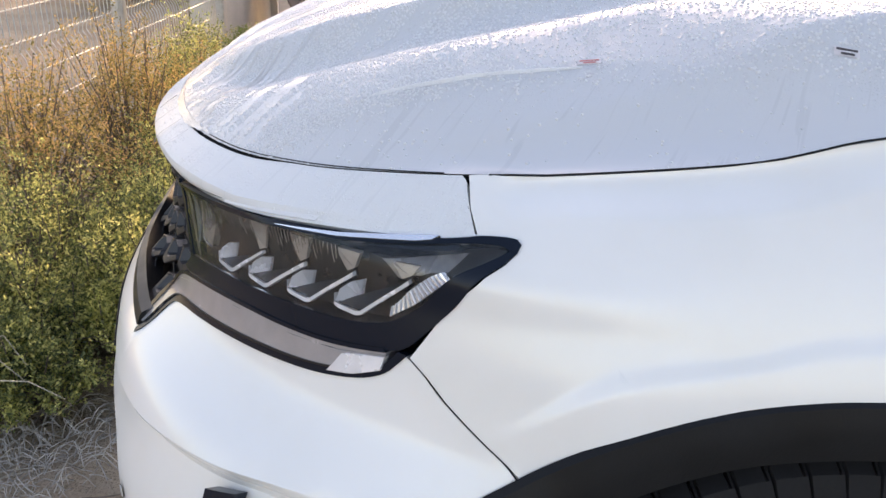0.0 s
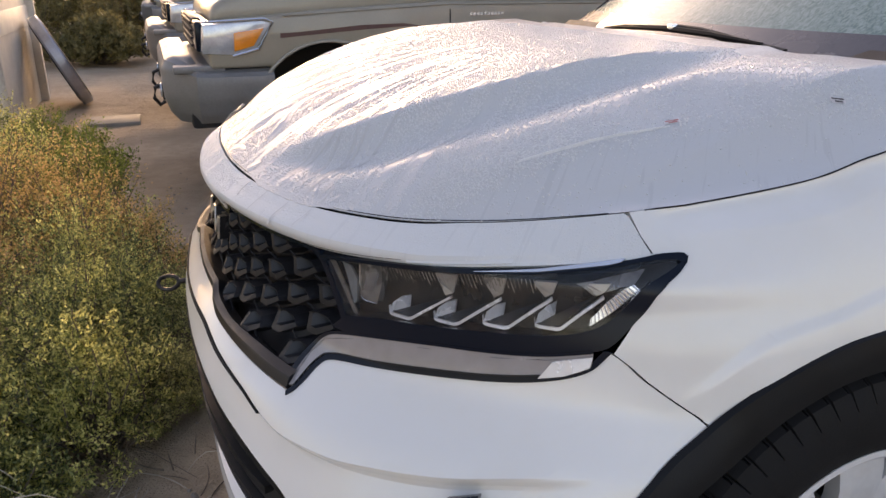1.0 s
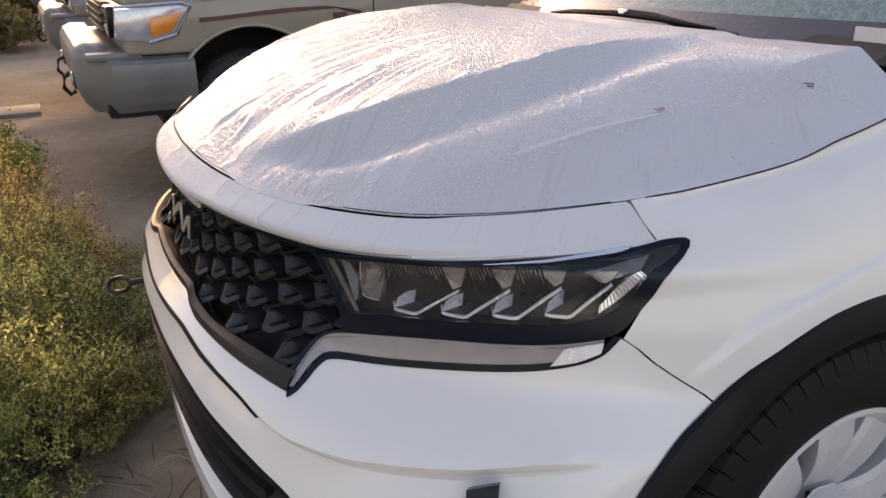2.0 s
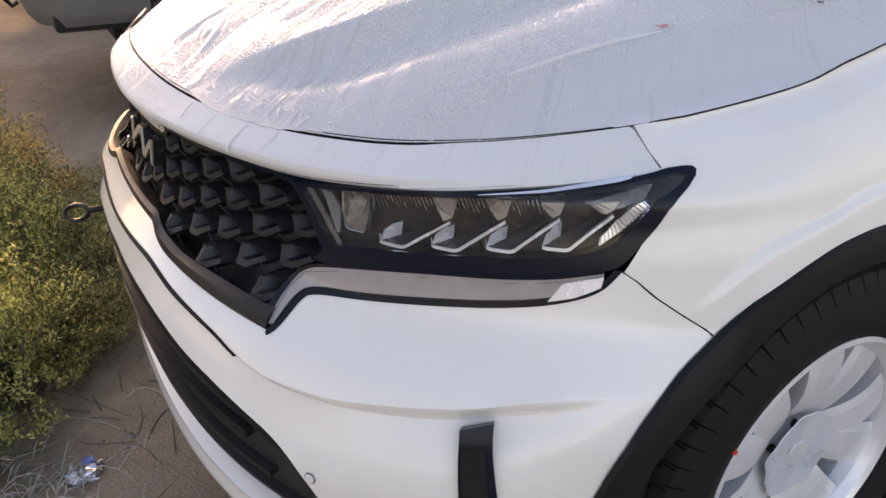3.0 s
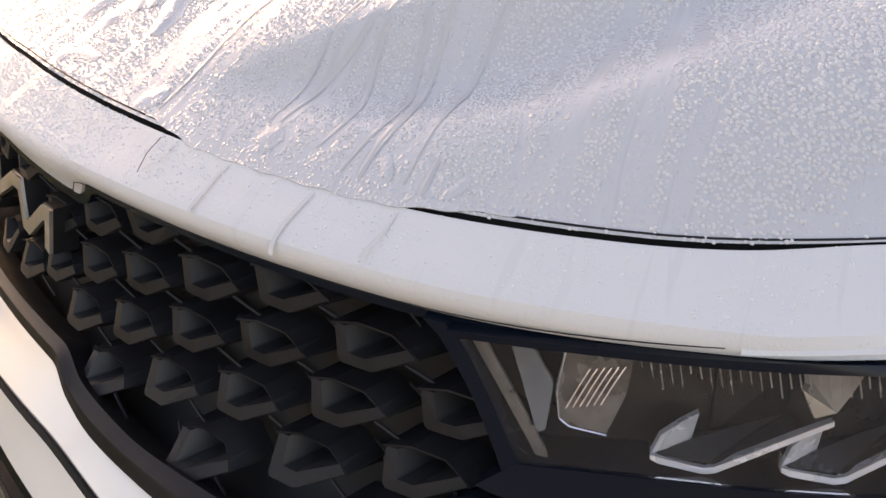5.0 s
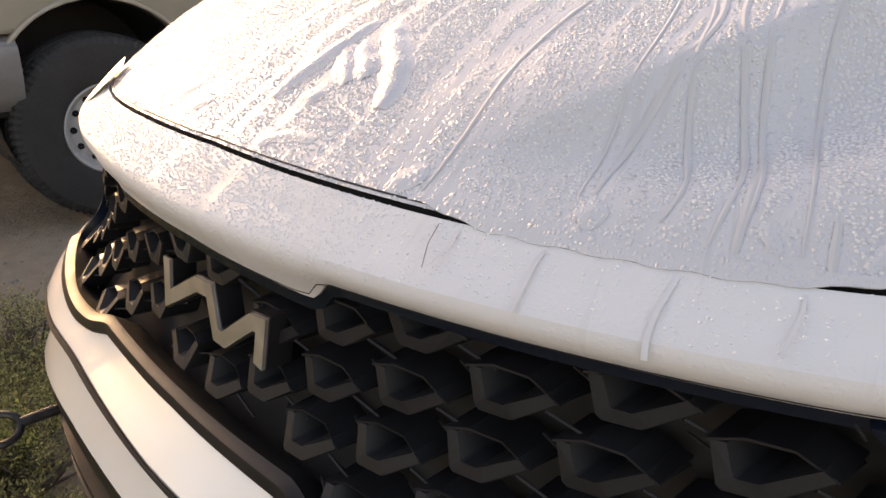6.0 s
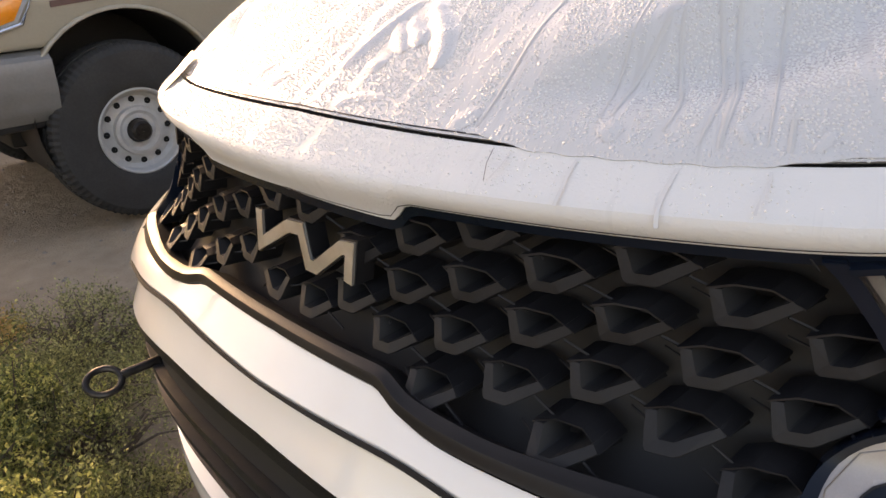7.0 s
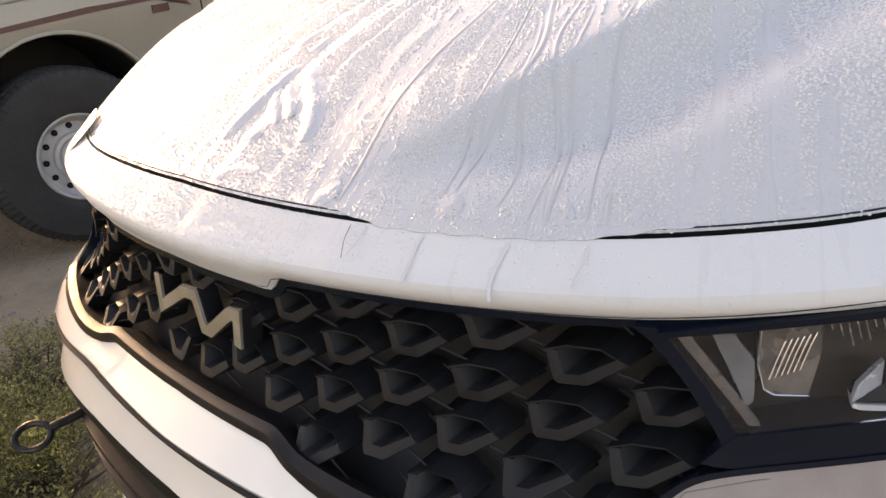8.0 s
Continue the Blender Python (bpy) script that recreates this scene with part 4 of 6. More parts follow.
BAND = worn("dotted_screen_edge", (0.055, 0.05, 0.055), 0.25, 0.2, 10, coat=0.5)
ws = part("windscreen", join(sheet(screen_at, 14, 24), ([(x + 0.004, y, z - 0.006) for x, y, z in sheet(screen_at, 14, 24)[0]], [tuple(reversed(f)) for f in sheet(screen_at, 14, 24)[1]])), SCREEN, car, "greenish windscreen with dusty dew")
part("screen_band", sheet(lambda u, v: Vector(screen_at(u * 0.085, v)) + Vector((-0.003, 0, 0.004)), 2, 24), BAND, ws)
part("dashboard", sheet(lambda u, v: (1.30 + 0.55 * u, -0.68 + 1.36 * v, 1.02 + 0.03 * math.sin(u * 3)), 6, 12), INSIDE, car)
blade = [(1.128, 0.300, 1.107), (1.122, 0.20, 1.116), (1.120, 0.02, 1.122), (1.126, -0.14, 1.118), (1.140, -0.290, 1.108)]
wiper = part("wiper", tube([(1.165, -0.33, 1.088), (1.150, -0.25, 1.100), (1.136, -0.10, 1.123), (1.132, 0.00, 1.128)], [0.013, 0.011, 0.008, 0.006], 8), CLAD, car, "black windscreen wiper")
part("wiper_blade", tube(blade, [0.004, 0.007, 0.008, 0.007, 0.004], 6), RUBBER, wiper)
part("wiper_clip", raw(box((1.114, -0.020, 1.116), (1.134, 0.004, 1.134), 0.005)), CHROME, wiper)
part("hood_hinge", tube([(1.10, 0.640, 1.094), (1.10, 0.615, 1.106), (1.105, 0.585, 1.104), (1.11, 0.560, 1.096)], 0.0035, 6), LIP, car, "bright hood hinge end")
part("registration_sticker", raw(box((1.168, -0.70, 1.110), (1.172, -0.60, 1.135))), LIP, ws, smooth=False)


def rear_body():
    """Sides, roof and tail as one loft of cross sections."""
    # x, belt half width, roof half width, belt height, roof height, sill height
    stations = [(1.34, 0.93, 0.72, 1.035, 1.045, 0.30), (1.70, 0.935, 0.66, 1.05, 1.40, 0.28), (2.05, 0.935, 0.62, 1.06, 1.62, 0.28), (2.6, 0.935, 0.61, 1.07, 1.68, 0.28),
                (3.3, 0.935, 0.60, 1.09, 1.68, 0.28), (4.0, 0.93, 0.58, 1.12, 1.63, 0.30), (4.5, 0.90, 0.55, 1.12, 1.50, 0.34), (4.72, 0.84, 0.50, 1.05, 1.20, 0.42), (4.77, 0.70, 0.45, 0.9, 1.0, 0.5)]
    vs, fs = [], []
    prof_n = 0
    for x, bw, rw, bz, rz, sz in stations:
        half = [(0.0, sz), (bw * 0.85, sz), (bw * 0.97, sz + 0.06), (bw, 0.62 if bz > 0.95 else 0.65), (bw * 0.985, bz - 0.06), (bw * 0.955, bz), ((bw + rw) / 2 * 0.97, (bz + rz) / 2), (rw, rz - 0.03), (rw * 0.86, rz), (0.0, rz + 0.015)]
        ring = [(x, -y, z) for y, z in half] + [(x, y, z) for y, z in reversed(half[1:-1])]
        prof_n = len(ring)
        vs += ring
    for i in range(len(stations) - 1):
        for j in range(prof_n):
            a, b = i * prof_n + j, i * prof_n + (j + 1) % prof_n
            fs.append((a, a + prof_n, b + prof_n, b))
    fs.append(tuple(range((len(stations) - 1) * prof_n, len(stations) * prof_n)))
    return vs, [tuple(reversed(f)) for f in fs]


part("body_shell", rear_body(), WHITE, car, "white doors, roof and tail")
part("underbody", raw(box((0.25, -0.72, 0.20), (4.5, 0.72, 0.32), 0.02)), CLAD, car)
part("engine_bay", raw(box((0.30, -0.66, 0.42), (1.36, 0.66, 0.82), 0.02)), DARK, car)
for s in (-1, 1):
    for x0, x1 in ((1.95, 2.62), (2.70, 3.42), (3.50, 4.15)):
        pane = [(x0 + (0.22 if x0 < 2 else 0.05), 1.13), (x1, 1.13), (x1 - (0.0 if x1 < 3.5 else 0.15), 1.52), (x0 + (0.42 if x0 < 2 else 0.06), 1.52)]
        vs = [(x, s * (0.925 - (z - 1.06) * 0.42), z) for x, z in pane]
        vs += [(x, s * (0.905 - (z - 1.06) * 0.42), z) for x, z in pane]
        part("side_window", (vs, [(0, 1, 2, 3), (7, 6, 5, 4), (0, 4, 5, 1), (1, 5, 6, 2), (2, 6, 7, 3), (3, 7, 4, 0)]), GLOSS_BLACK, car, smooth=False)
    for x in (1.36, 2.66, 3.46):
        part("door_gap", tube([(x, s * 0.938, 0.40), (x, s * 0.940, 0.65), (x, s * 0.928, 0.98), (x, s * 0.893, 1.06)], 0.003, 6), SEAL, car)
    for x in (2.40, 3.22):
        part("door_handle", raw(box((x, s * 0.93 - 0.02, 0.93), (x + 0.2, s * 0.93 + 0.02, 0.965), 0.008)), WHITE, car)
    part("sill_cladding", raw(box((1.36, s * 0.93 - 0.03, 0.26), (3.36, s * 0.93 + 0.018, 0.42), 0.015)), CLAD, car)
    mirror_arm = part("door_mirror", raw(box((1.86, s * 1.02 - 0.09, 1.10), (2.0, s * 1.02 + 0.09, 1.24), 0.03, 4)), WHITE, car)
    part("mirror_arm", raw(box((1.90, s * 0.92 - 0.05, 1.09), (1.97, s * 0.92 + 0.05, 1.13), 0.01)), CLAD, mirror_arm)
    part("tail_lamp", raw(box((4.60, s * 0.72 - 0.06, 0.95), (4.76, s * 0.72 + 0.06, 1.25), 0.02)), RED, car)
    pillar = [(1.29, s * 0.72, 1.07), (1.60, s * 0.70, 1.30), (2.02, s * 0.635, 1.62)]
    part("pillar_trim", tube(pillar, [0.022, 0.02, 0.02], 8), GLOSS_BLACK, car)

# --- tow eye screwed into the bumper
eye = part("tow_eye", tube([(0.06, 0.432, 0.488), (-0.048, 0.432, 0.486)], 0.0075, 12), STEEL, car, "steel screw-in tow eye")
ring = []
for k in range(33):
    a = 2 * math.pi * k / 32
    ring.append((-0.074 + 0.026 * math.cos(a), 0.432 + 0.017 * math.sin(a), 0.486 + 0.013 * math.sin(a)))
part("eye_ring", tube(ring, 0.0055, 10, cap=False), STEEL, eye)
part("eye_collar", tube([(0.028, 0.432, 0.478), (0.010, 0.432, 0.478)], 0.014, 12), STEEL, eye)

# --- film on the hood: stickers, wrinkles, lifted edge and torn corner
from mathutils.bvhtree import BVHTree
hood_tree = BVHTree.FromPolygons([tuple(v.co) for v in hood.data.vertices], [tuple(f.vertices) for f in hood.data.polygons])


def on_hood(x, y, up=0.0):
    hit = hood_tree.ray_cast(Vector((x, y, 2)), Vector((0, 0, -1)))
    p, n = (hit[0], hit[1]) if hit[0] else (Vector((x, y, 0.93)), Vector((0, 0, 1)))
    n = n if n.z > 0 else -n
    return p + n * up


def wrinkle(points, width, height):
    """A soft ridge of film along a line on the hood, tapered at both ends."""
    pts = []
    for (x0, y0), (x1, y1) in zip(points, points[1:]):
        pts += [(x0 + (x1 - x0) * k / 6, y0 + (y1 - y0) * k / 6) for k in range(6)]
    pts.append(points[-1])
    pts = [(sum(q[0] for q in pts[max(0, i - 3):i + 4]) / len(pts[max(0, i - 3):i + 4]), sum(q[1] for q in pts[max(0, i - 3):i + 4]) / len(pts[max(0, i - 3):i + 4])) for i in range(len(pts))]
    n, m = len(pts), 9
    vs = []
    for i, (x, y) in enumerate(pts):
        d = Vector(pts[min(n - 1, i + 1)]) - Vector(pts[max(0, i - 1)])
        d.normalize()
        q = Vector((-d.y, d.x))
        f = math.sin(math.pi * (0.04 + 0.92 * i / (n - 1))) ** 0.7
        wob = 1 + 0.35 * noise.noise((x * 60, y * 60, 3))
        for j in range(m):
            k = 2 * j / (m - 1) - 1
            w = width * (0.35 + 0.65 * f) * k * wob
            bell = (0.5 + 0.5 * math.cos(math.pi * k)) ** (1.2 if k > 0 else 0.9)
            vs.append(tuple(on_hood(x + q.x * w, y + q.y * w, 0.0004 + height * f * bell * wob)))
    return vs, [(i * m + j, (i + 1) * m + j, (i + 1) * m + j + 1, i * m + j + 1) for i in range(n - 1) for j in range(m - 1)]


FOLDS = [
    ([(0.118, -0.012), (0.140, -0.012), (0.165, -0.020), (0.196, -0.028), (0.235, -0.030)], 0.010, 0.006),
    ([(0.232, -0.050), (0.205, -0.075), (0.182, -0.112), (0.155, -0.135), (0.136, -0.138)], 0.011, 0.007),
    ([(0.200, -0.045), (0.182, -0.062), (0.172, -0.085), (0.158, -0.098)], 0.009, 0.005),
    ([(0.190, -0.030), (0.175, -0.048), (0.160, -0.066), (0.150, -0.085)], 0.008, 0.004),
    ([(0.215, -0.060), (0.198, -0.092), (0.184, -0.100)], 0.007, 0.004),
    ([(0.128, -0.040), (0.135, -0.055), (0.140, -0.075)], 0.007, 0.003),
    ([(0.080, -0.052), (0.092, -0.060), (0.100, -0.080), (0.104, -0.118)], 0.005, 0.0025),
]
SMALL_FOLDS = [
    ([(0.093, -0.204), (0.104, -0.212), (0.122, -0.226)], 0.008, 0.0022),
    ([(0.130, -0.335), (0.138, -0.338), (0.152, -0.342)], 0.008, 0.0022),
    ([(0.091, 0.108), (0.100, 0.086), (0.114, 0.066)], 0.005, 0.0025),
    ([(0.100, 0.150), (0.112, 0.135), (0.130, 0.120)], 0.005, 0.002),
    ([(0.183, -0.472), (0.192, -0.476), (0.206, -0.480)], 0.003, 0.0015),
    ([(0.168, -0.425), (0.182, -0.432)], 0.007, 0.0018),
    ([(0.245, -0.020), (0.262, -0.026), (0.285, -0.022)], 0.008, 0.004),
    ([(0.250, 0.020), (0.275, 0.010), (0.300, 0.012)], 0.007, 0.003),
]
for line, w, h in FOLDS + SMALL_FOLDS:
    part("film_wrinkle", wrinkle(line, w * 1.35, h * 0.6), FILM, hood, "raised wrinkle in the protective film")
# whiter than the film around it: the crease's highlight is put into its colour
part("film_crease", wrinkle([(0.405, -0.640), (0.46, -0.655), (0.517, -0.667), (0.59, -0.676), (0.66, -0.686)], 0.0030, 0.0030), LIP, hood, "pinched crease in the film with a painted highlight")
edge_line = [tuple(hood_at(0.003, b / 60) + Vector((0, 0, 0.0002))) for b in range(-57, 58)]
part("film_edge", tube(edge_line, 0.0009, 5), TRIM, hood, "thin cut edge of the film")
TAB = worn("torn_film", (0.66, 0.63, 0.58), 0.35, 0.1, 60)
torn = ruled([(-22.4, 0.9205), (-24.0, 0.9330), (-26.2, 0.9380), (-28.5, 0.9320)], [(-23.6, 0.9080), (-25.2, 0.8950), (-26.0, 0.8900), (-28.8, 0.8950)], 14, 5, 0.006, 0.001)
torn = ([(x - 0.003 * math.sin(40 * y) ** 2, y, z + 0.002 * math.sin(90 * y + 60 * z)) for x, y, z in torn[0]], torn[1])
part("torn_film_corner", torn, TAB, hood, "torn corner of film standing up")
STICK_W = worn("sticker_white", (0.62, 0.58, 0.58), 0.4, 0.1, 80)
STICK_R = worn("sticker_red", (0.50, 0.17, 0.16), 0.4, 0.1, 80)
INK = material("sticker_ink", (0.06, 0.05, 0.05), 0.5)
for x, y, base, ink in ((0.650, -0.678, STICK_W, STICK_R), (0.885, -0.743, STICK_W, INK)):
    def on_sticker(u, v, up):
        return on_hood(x + u * 0.98 - v * 0.2, y - u * 0.18 - v * 0.95, up)
    def slip(u0, u1, v0, v1, up):
        c = [on_sticker(u, v, up) for u, v in ((u0, v0), (u1, v0), (u1, v1), (u0, v1))]
        d = [on_sticker(u, v, up - 0.0006) for u, v in ((u0, v0), (u1, v0), (u1, v1), (u0, v1))]
        return [tuple(p) for p in c + d], [(0, 1, 2, 3), (7, 6, 5, 4), (0, 4, 5, 1), (1, 5, 6, 2), (2, 6, 7, 3), (3, 7, 4, 0)]
    st = part("hood_sticker", slip(-0.012, 0.012, -0.0035, 0.0035, 0.0012), base, hood, "small printed paper sticker", smooth=False)
    for k in range(2):
        part("print_bar", slip(-0.010 + 0.004 * k, 0.010 - 0.003 * k, -0.0026 + 0.0034 * k, -0.0010 + 0.0034 * k, 0.0018), ink, st, smooth=False)


def beads(ob, count, pitch, seed, keep):
    """Dew: many small domes of water lying on a panel; keep() gives the chance and the radius at each place."""
    rng = np.random.default_rng(seed)
    me = ob.data
    V = np.array([tuple(v.co) for v in me.vertices])
    Fq = np.array([tuple(f.vertices) for f in me.polygons if len(f.vertices) == 4])
    A, B, C, D = (V[Fq[:, k]] for k in range(4))
    nrm = np.cross(C - A, D - B)
    area = np.linalg.norm(nrm, axis=1)
    nrm = nrm / (area[:, None] + 1e-12)
    nrm *= np.sign(nrm[:, 2:3] + 1e-9)
    area = area * (nrm[:, 2] > 0.25) * (A[:, 0] < 0.95)
    pick = rng.choice(len(Fq), count, p=area / area.sum())
    u, v = rng.uniform(0, 1, (2, count, 1))
    P = A[pick] * (1 - u) * (1 - v) + B[pick] * u * (1 - v) + C[pick] * u * v + D[pick] * (1 - u) * v
    N = nrm[pick]
    chance, R = keep(P, rng)
    good = chance > rng.uniform(0, 1, count)
    P, N, R = P[good], N[good], R[good]
    # one bead to a cell, the larger first
    order = np.argsort(-R)
    P, N, R = P[order], N[order], R[order]
    cells = np.floor(P[:, :2] / pitch).astype(np.int64)
    _, first = np.unique(cells[:, 0] * 100003 + cells[:, 1], return_index=True)
    P, N, R = P[first], N[first], R[first]
    n = len(P)
    T = np.cross(N, (1.0, 0.3, 0.0))
    T /= np.linalg.norm(T, axis=1)[:, None]
    S = np.cross(N, T)
    rings = []
    for rad, up in ((1.0, -0.05), (0.82, 0.42)):
        for k in range(5):
            a = 2 * math.pi * k / 5 + (0.5 if up > 0 else 0)
            rings.append(P + (T * math.cos(a) + S * math.sin(a)) * (R * rad)[:, None] + N * (R * up)[:, None])
    rings.append(P + N * (R * 0.80)[:, None])
    verts = np.stack(rings, 1).reshape(-1, 3)
    one = [(k, (k + 1) % 5, 5 + k) for k in range(5)] + [((k + 1) % 5, 5 + (k + 1) % 5, 5 + k) for k in range(5)] + [(5 + k, 5 + (k + 1) % 5, 10) for k in range(5)]
    faces = (np.array(one)[None] + (np.arange(n) * 11)[:, None, None]).reshape(-1, 3)
    return verts.tolist(), faces.tolist()


def soft(a, b, x):
    t = np.clip((x - a) / (b - a), 0, 1)
    return t * t * (3 - 2 * t)


run_rng = random.Random(8)
# each run of water: bearing from the windscreen, half width, where it starts, and how it winds
RUNS = [(run_rng.uniform(-0.60, 0.50), run_rng.uniform(0.0032, 0.0075), run_rng.uniform(0.16, 0.62), run_rng.uniform(0.004, 0.013), run_rng.uniform(9, 22), run_rng.uniform(0, 6)) for k in range(54)]
RUNS += [(-0.285, 0.0065, 0.55, 0.018, 13.0, 1.0), (-0.33, 0.0055, 0.42, 0.014, 15.0, 2.2), (-0.20, 0.0050, 0.40, 0.010, 11.0, 0.4)]


def hood_dew(P, rng):
    x, y = P[:, 0], P[:, 1]
    turn = np.arctan2(y, 1.3 - x)
    p = np.array([0.78 + 0.55 * noise.noise((a * 4.0, b * 4.0, 8.2)) for a, b in zip(x, y)])
    p *= 1 - 0.80 * soft(0.30, 0.62, x)
    steep = np.where(y < 0, 0.96, 0.3) * soft(0.0, 0.03, np.abs(y) - (0.55 + 0.22 * x))
    p *= 1 - steep
    for bearing, half, start, sway, pace, phase in RUNS:
        off = np.abs(turn - bearing - sway * np.sin(x * pace + phase) - 0.35 * sway * np.sin(x * pace * 2.7 + phase)) * (1.3 - x)
        p = np.where((off < half) & (x < start), 0.01, p)
    r = (0.00105 + 0.00075 * soft(0.14, 0.50, x) - 0.00025 * soft(0.0, 0.3, y)) * rng.uniform(0.62, 1.30, len(x))
    return p, r


def lip_dew(P, rng):
    y, z = P[:, 1], P[:, 2]
    run = np.array([noise.noise((a * 3.0, b * 30.0, 5.7)) for a, b in zip(P[:, 0], y)])
    p = (0.95 - 0.80 * soft(0.10, 0.36, -y)) * np.where(run > 0.2, 0.1, 1.0) * soft(0.882, 0.890, z)
    return p, rng.uniform(0.0005, 0.0012, len(y))


# opaque beads, paler than the panel below: the light they catch is painted in
WATER = material("dew_water", (0.64, 0.64, 0.64), 0.06, ior=1.6)
MIST = material("dew_on_white", (0.76, 0.76, 0.75), 0.08, ior=1.5)
for under, count, pitch, seed, keep, look_of, label in ((hood, 330000, 0.0027, 3, hood_dew, WATER, "beads of dew on the film"), (lip, 40000, 0.0020, 4, lip_dew, MIST, "fine beads of dew")):
    drops = part("dew", beads(under, count, pitch, seed, keep), look_of, under, label, smooth=False, kind="stuff")
    drops.data.shade_smooth()

# --- broad runs of water down the hood and the nose strip
WET = material("wet_run", (0.515, 0.512, 0.505), 0.12, ior=1.5)
WET_PAINT = material("wet_run_on_paint", (0.61, 0.607, 0.60), 0.2, ior=1.45)


def run_line(bearing, start, sway, pace, phase):
    out = []
    for k in range(15):
        x = start + (0.075 - start) * k / 14
        a = bearing + sway * math.sin(x * pace + phase) + 0.35 * sway * math.sin(x * pace * 2.7 + phase)
        y = math.tan(a) * (1.3 - x)
        hit = hood_tree.ray_cast(Vector((x, y, 2)), Vector((0, 0, -1)))
        if hit[0] is None or hit[0].z < 0.9:
            break
        out.append((x, y))
    return out


for bearing, half, start, sway, pace, phase in RUNS[-3:] + [r for r in RUNS[:-3] if -0.46 < r[0] < -0.23][:6]:
    line = run_line(bearing, start, sway, pace, phase)
    if len(line) > 3:
        part("water_run", wrinkle(line, half * 0.42, 0.0005), WET, hood, "bare grey run of water between the beads")
for th, deep, w in ((18.2, 0.021, 0.06), (22.0, 0.030, 0.09), (26.9, 0.034, 0.11), (31.1, 0.026, 0.07)):
    zs = [spline(GAP, th) - 0.004 - deep * k / 8 for k in range(9)]
    wavy = [th + 0.07 * math.sin(k * 0.7 + th) for k in range(9)]
    part("water_run", ruled([(t - w, z, 0.0082 * (k / 8) ** 0.8) for k, (t, z) in enumerate(zip(wavy, zs))], [(t + w, z, 0.0082 * (k / 8) ** 0.8) for k, (t, z) in enumerate(zip(wavy, zs))], 16, 1, 0.0003, 0.0), WET_PAINT, lip, "thin run of water down the nose strip")

# --- film that laps over the nose gap, a film patch on the nose strip, and cut lines
def lap(a, b, lo, hi, off):
    return band(lo, hi, a, b, 60, 3, off, 0.001)


def frayed(t, deep):
    """The lapping edge: deepest in the middle, drawn back at both ends, slightly wavy."""
    return 0.0035 - deep * ease(15, 20, t) * (1 - ease(29, 36, t)) - 0.0006 * math.sin(t * 2.7)


part("film_lap", lap(15, 36, [(t / 2, spline(GAP, t / 2) + frayed(t / 2, 0.0065)) for t in range(28, 76)], [(t / 2, spline(GAP, t / 2) + 0.005) for t in range(28, 76)], 0.0012), FILM, hood, "film lapping over the nose gap")
part("film_patch", lap(46.6, 57.0, [(46, 0.876), (57, 0.8925)], [(46, 0.899), (51, 0.909), (57, 0.912)], 0.0010), LIP, lip, "loose film patch on the nose strip")
part("cut_line", tube([skin(t, spline(LIP_LOW, t) + 0.005, 0.0004) for t in range(1, 47, 1)], 0.0004, 5), SEAL, lip)
part("cut_line", tube([skin(33.2, 0.862, 0.003), skin(33.4, 0.853, 0.003)], 0.0008, 5), SEAL, lip)
part("cut_line", tube([skin(17.2, 0.911, 0.002), skin(17.4, 0.900, 0.006), skin(17.8, 0.889, 0.007)], 0.0003, 5), SATIN, lip)


# ---- the ground ----
def ground_z(x, y):
    d = math.hypot(x - 0.3, y)
    h = 0.030 * noise.noise((x * 0.7, y * 0.7, 0.3)) + 0.014 * noise.noise((x * 2.6, y * 2.6, 1.3)) + 0.006 * noise.noise((x * 9, y * 9, 2.1))
    h += 0.02 * ease(0.3, 1.2, -x) * ease(0.1, 1, 4 - abs(y - 1))
    return h * (1 - ease(20, 60, d)) - 0.018


def ground_geo():
    def axis(mid):
        near = list(np.arange(mid - 3.0, mid + 9, 0.05))
        return sorted(set(round(float(v), 3) for v in [-400, -160, -60, -30, -18, -12, -8, -5] + near + [13, 20, 40, 160, 400]))
    xs, ys = axis(0), axis(0.2)
    vs = [(x, y, ground_z(x, y)) for x in xs for y in ys]
    k = len(ys)
    return vs, [(i * k + j, (i + 1) * k + j, (i + 1) * k + j + 1, i * k + j + 1) for i in range(len(xs) - 1) for j in range(k - 1)]


SAND = material("sandy_dirt", (0.30, 0.23, 0.16), 0.95)
t_, b_ = nodes_of(SAND)
n1 = tex(t_, "ShaderNodeTexNoise", 0.9, detail=6)
n2 = tex(t_, "ShaderNodeTexNoise", 11.0, detail=8)
n3 = tex(t_, "ShaderNodeTexNoise", 120.0, detail=5)
c_ = mix_color(t_, n2.outputs[0], (0.35, 0.27, 0.19), (0.60, 0.48, 0.345))
c_ = mix_color(t_, maths(t_, "MULTIPLY", ramp(t_, n1.outputs[0], [(0.42, grey(0)), (0.62, grey(1))]), 0.6), c_, (0.28, 0.22, 0.16))
c_ = mix_color(t_, maths(t_, "MULTIPLY", n3.outputs[0], 0.35), c_, (0.15, 0.11, 0.08))
t_.links.new(c_, b_.inputs["Base Color"])
bump(t_, b_, maths(t_, "ADD", maths(t_, "MULTIPLY", n2.outputs[0], 3.0), n3.outputs[0]), 0.9, 0.014)
tagged(part("ground", ground_geo(), SAND), "dry sandy dirt with footprints and tracks", "ground", kind="structure")


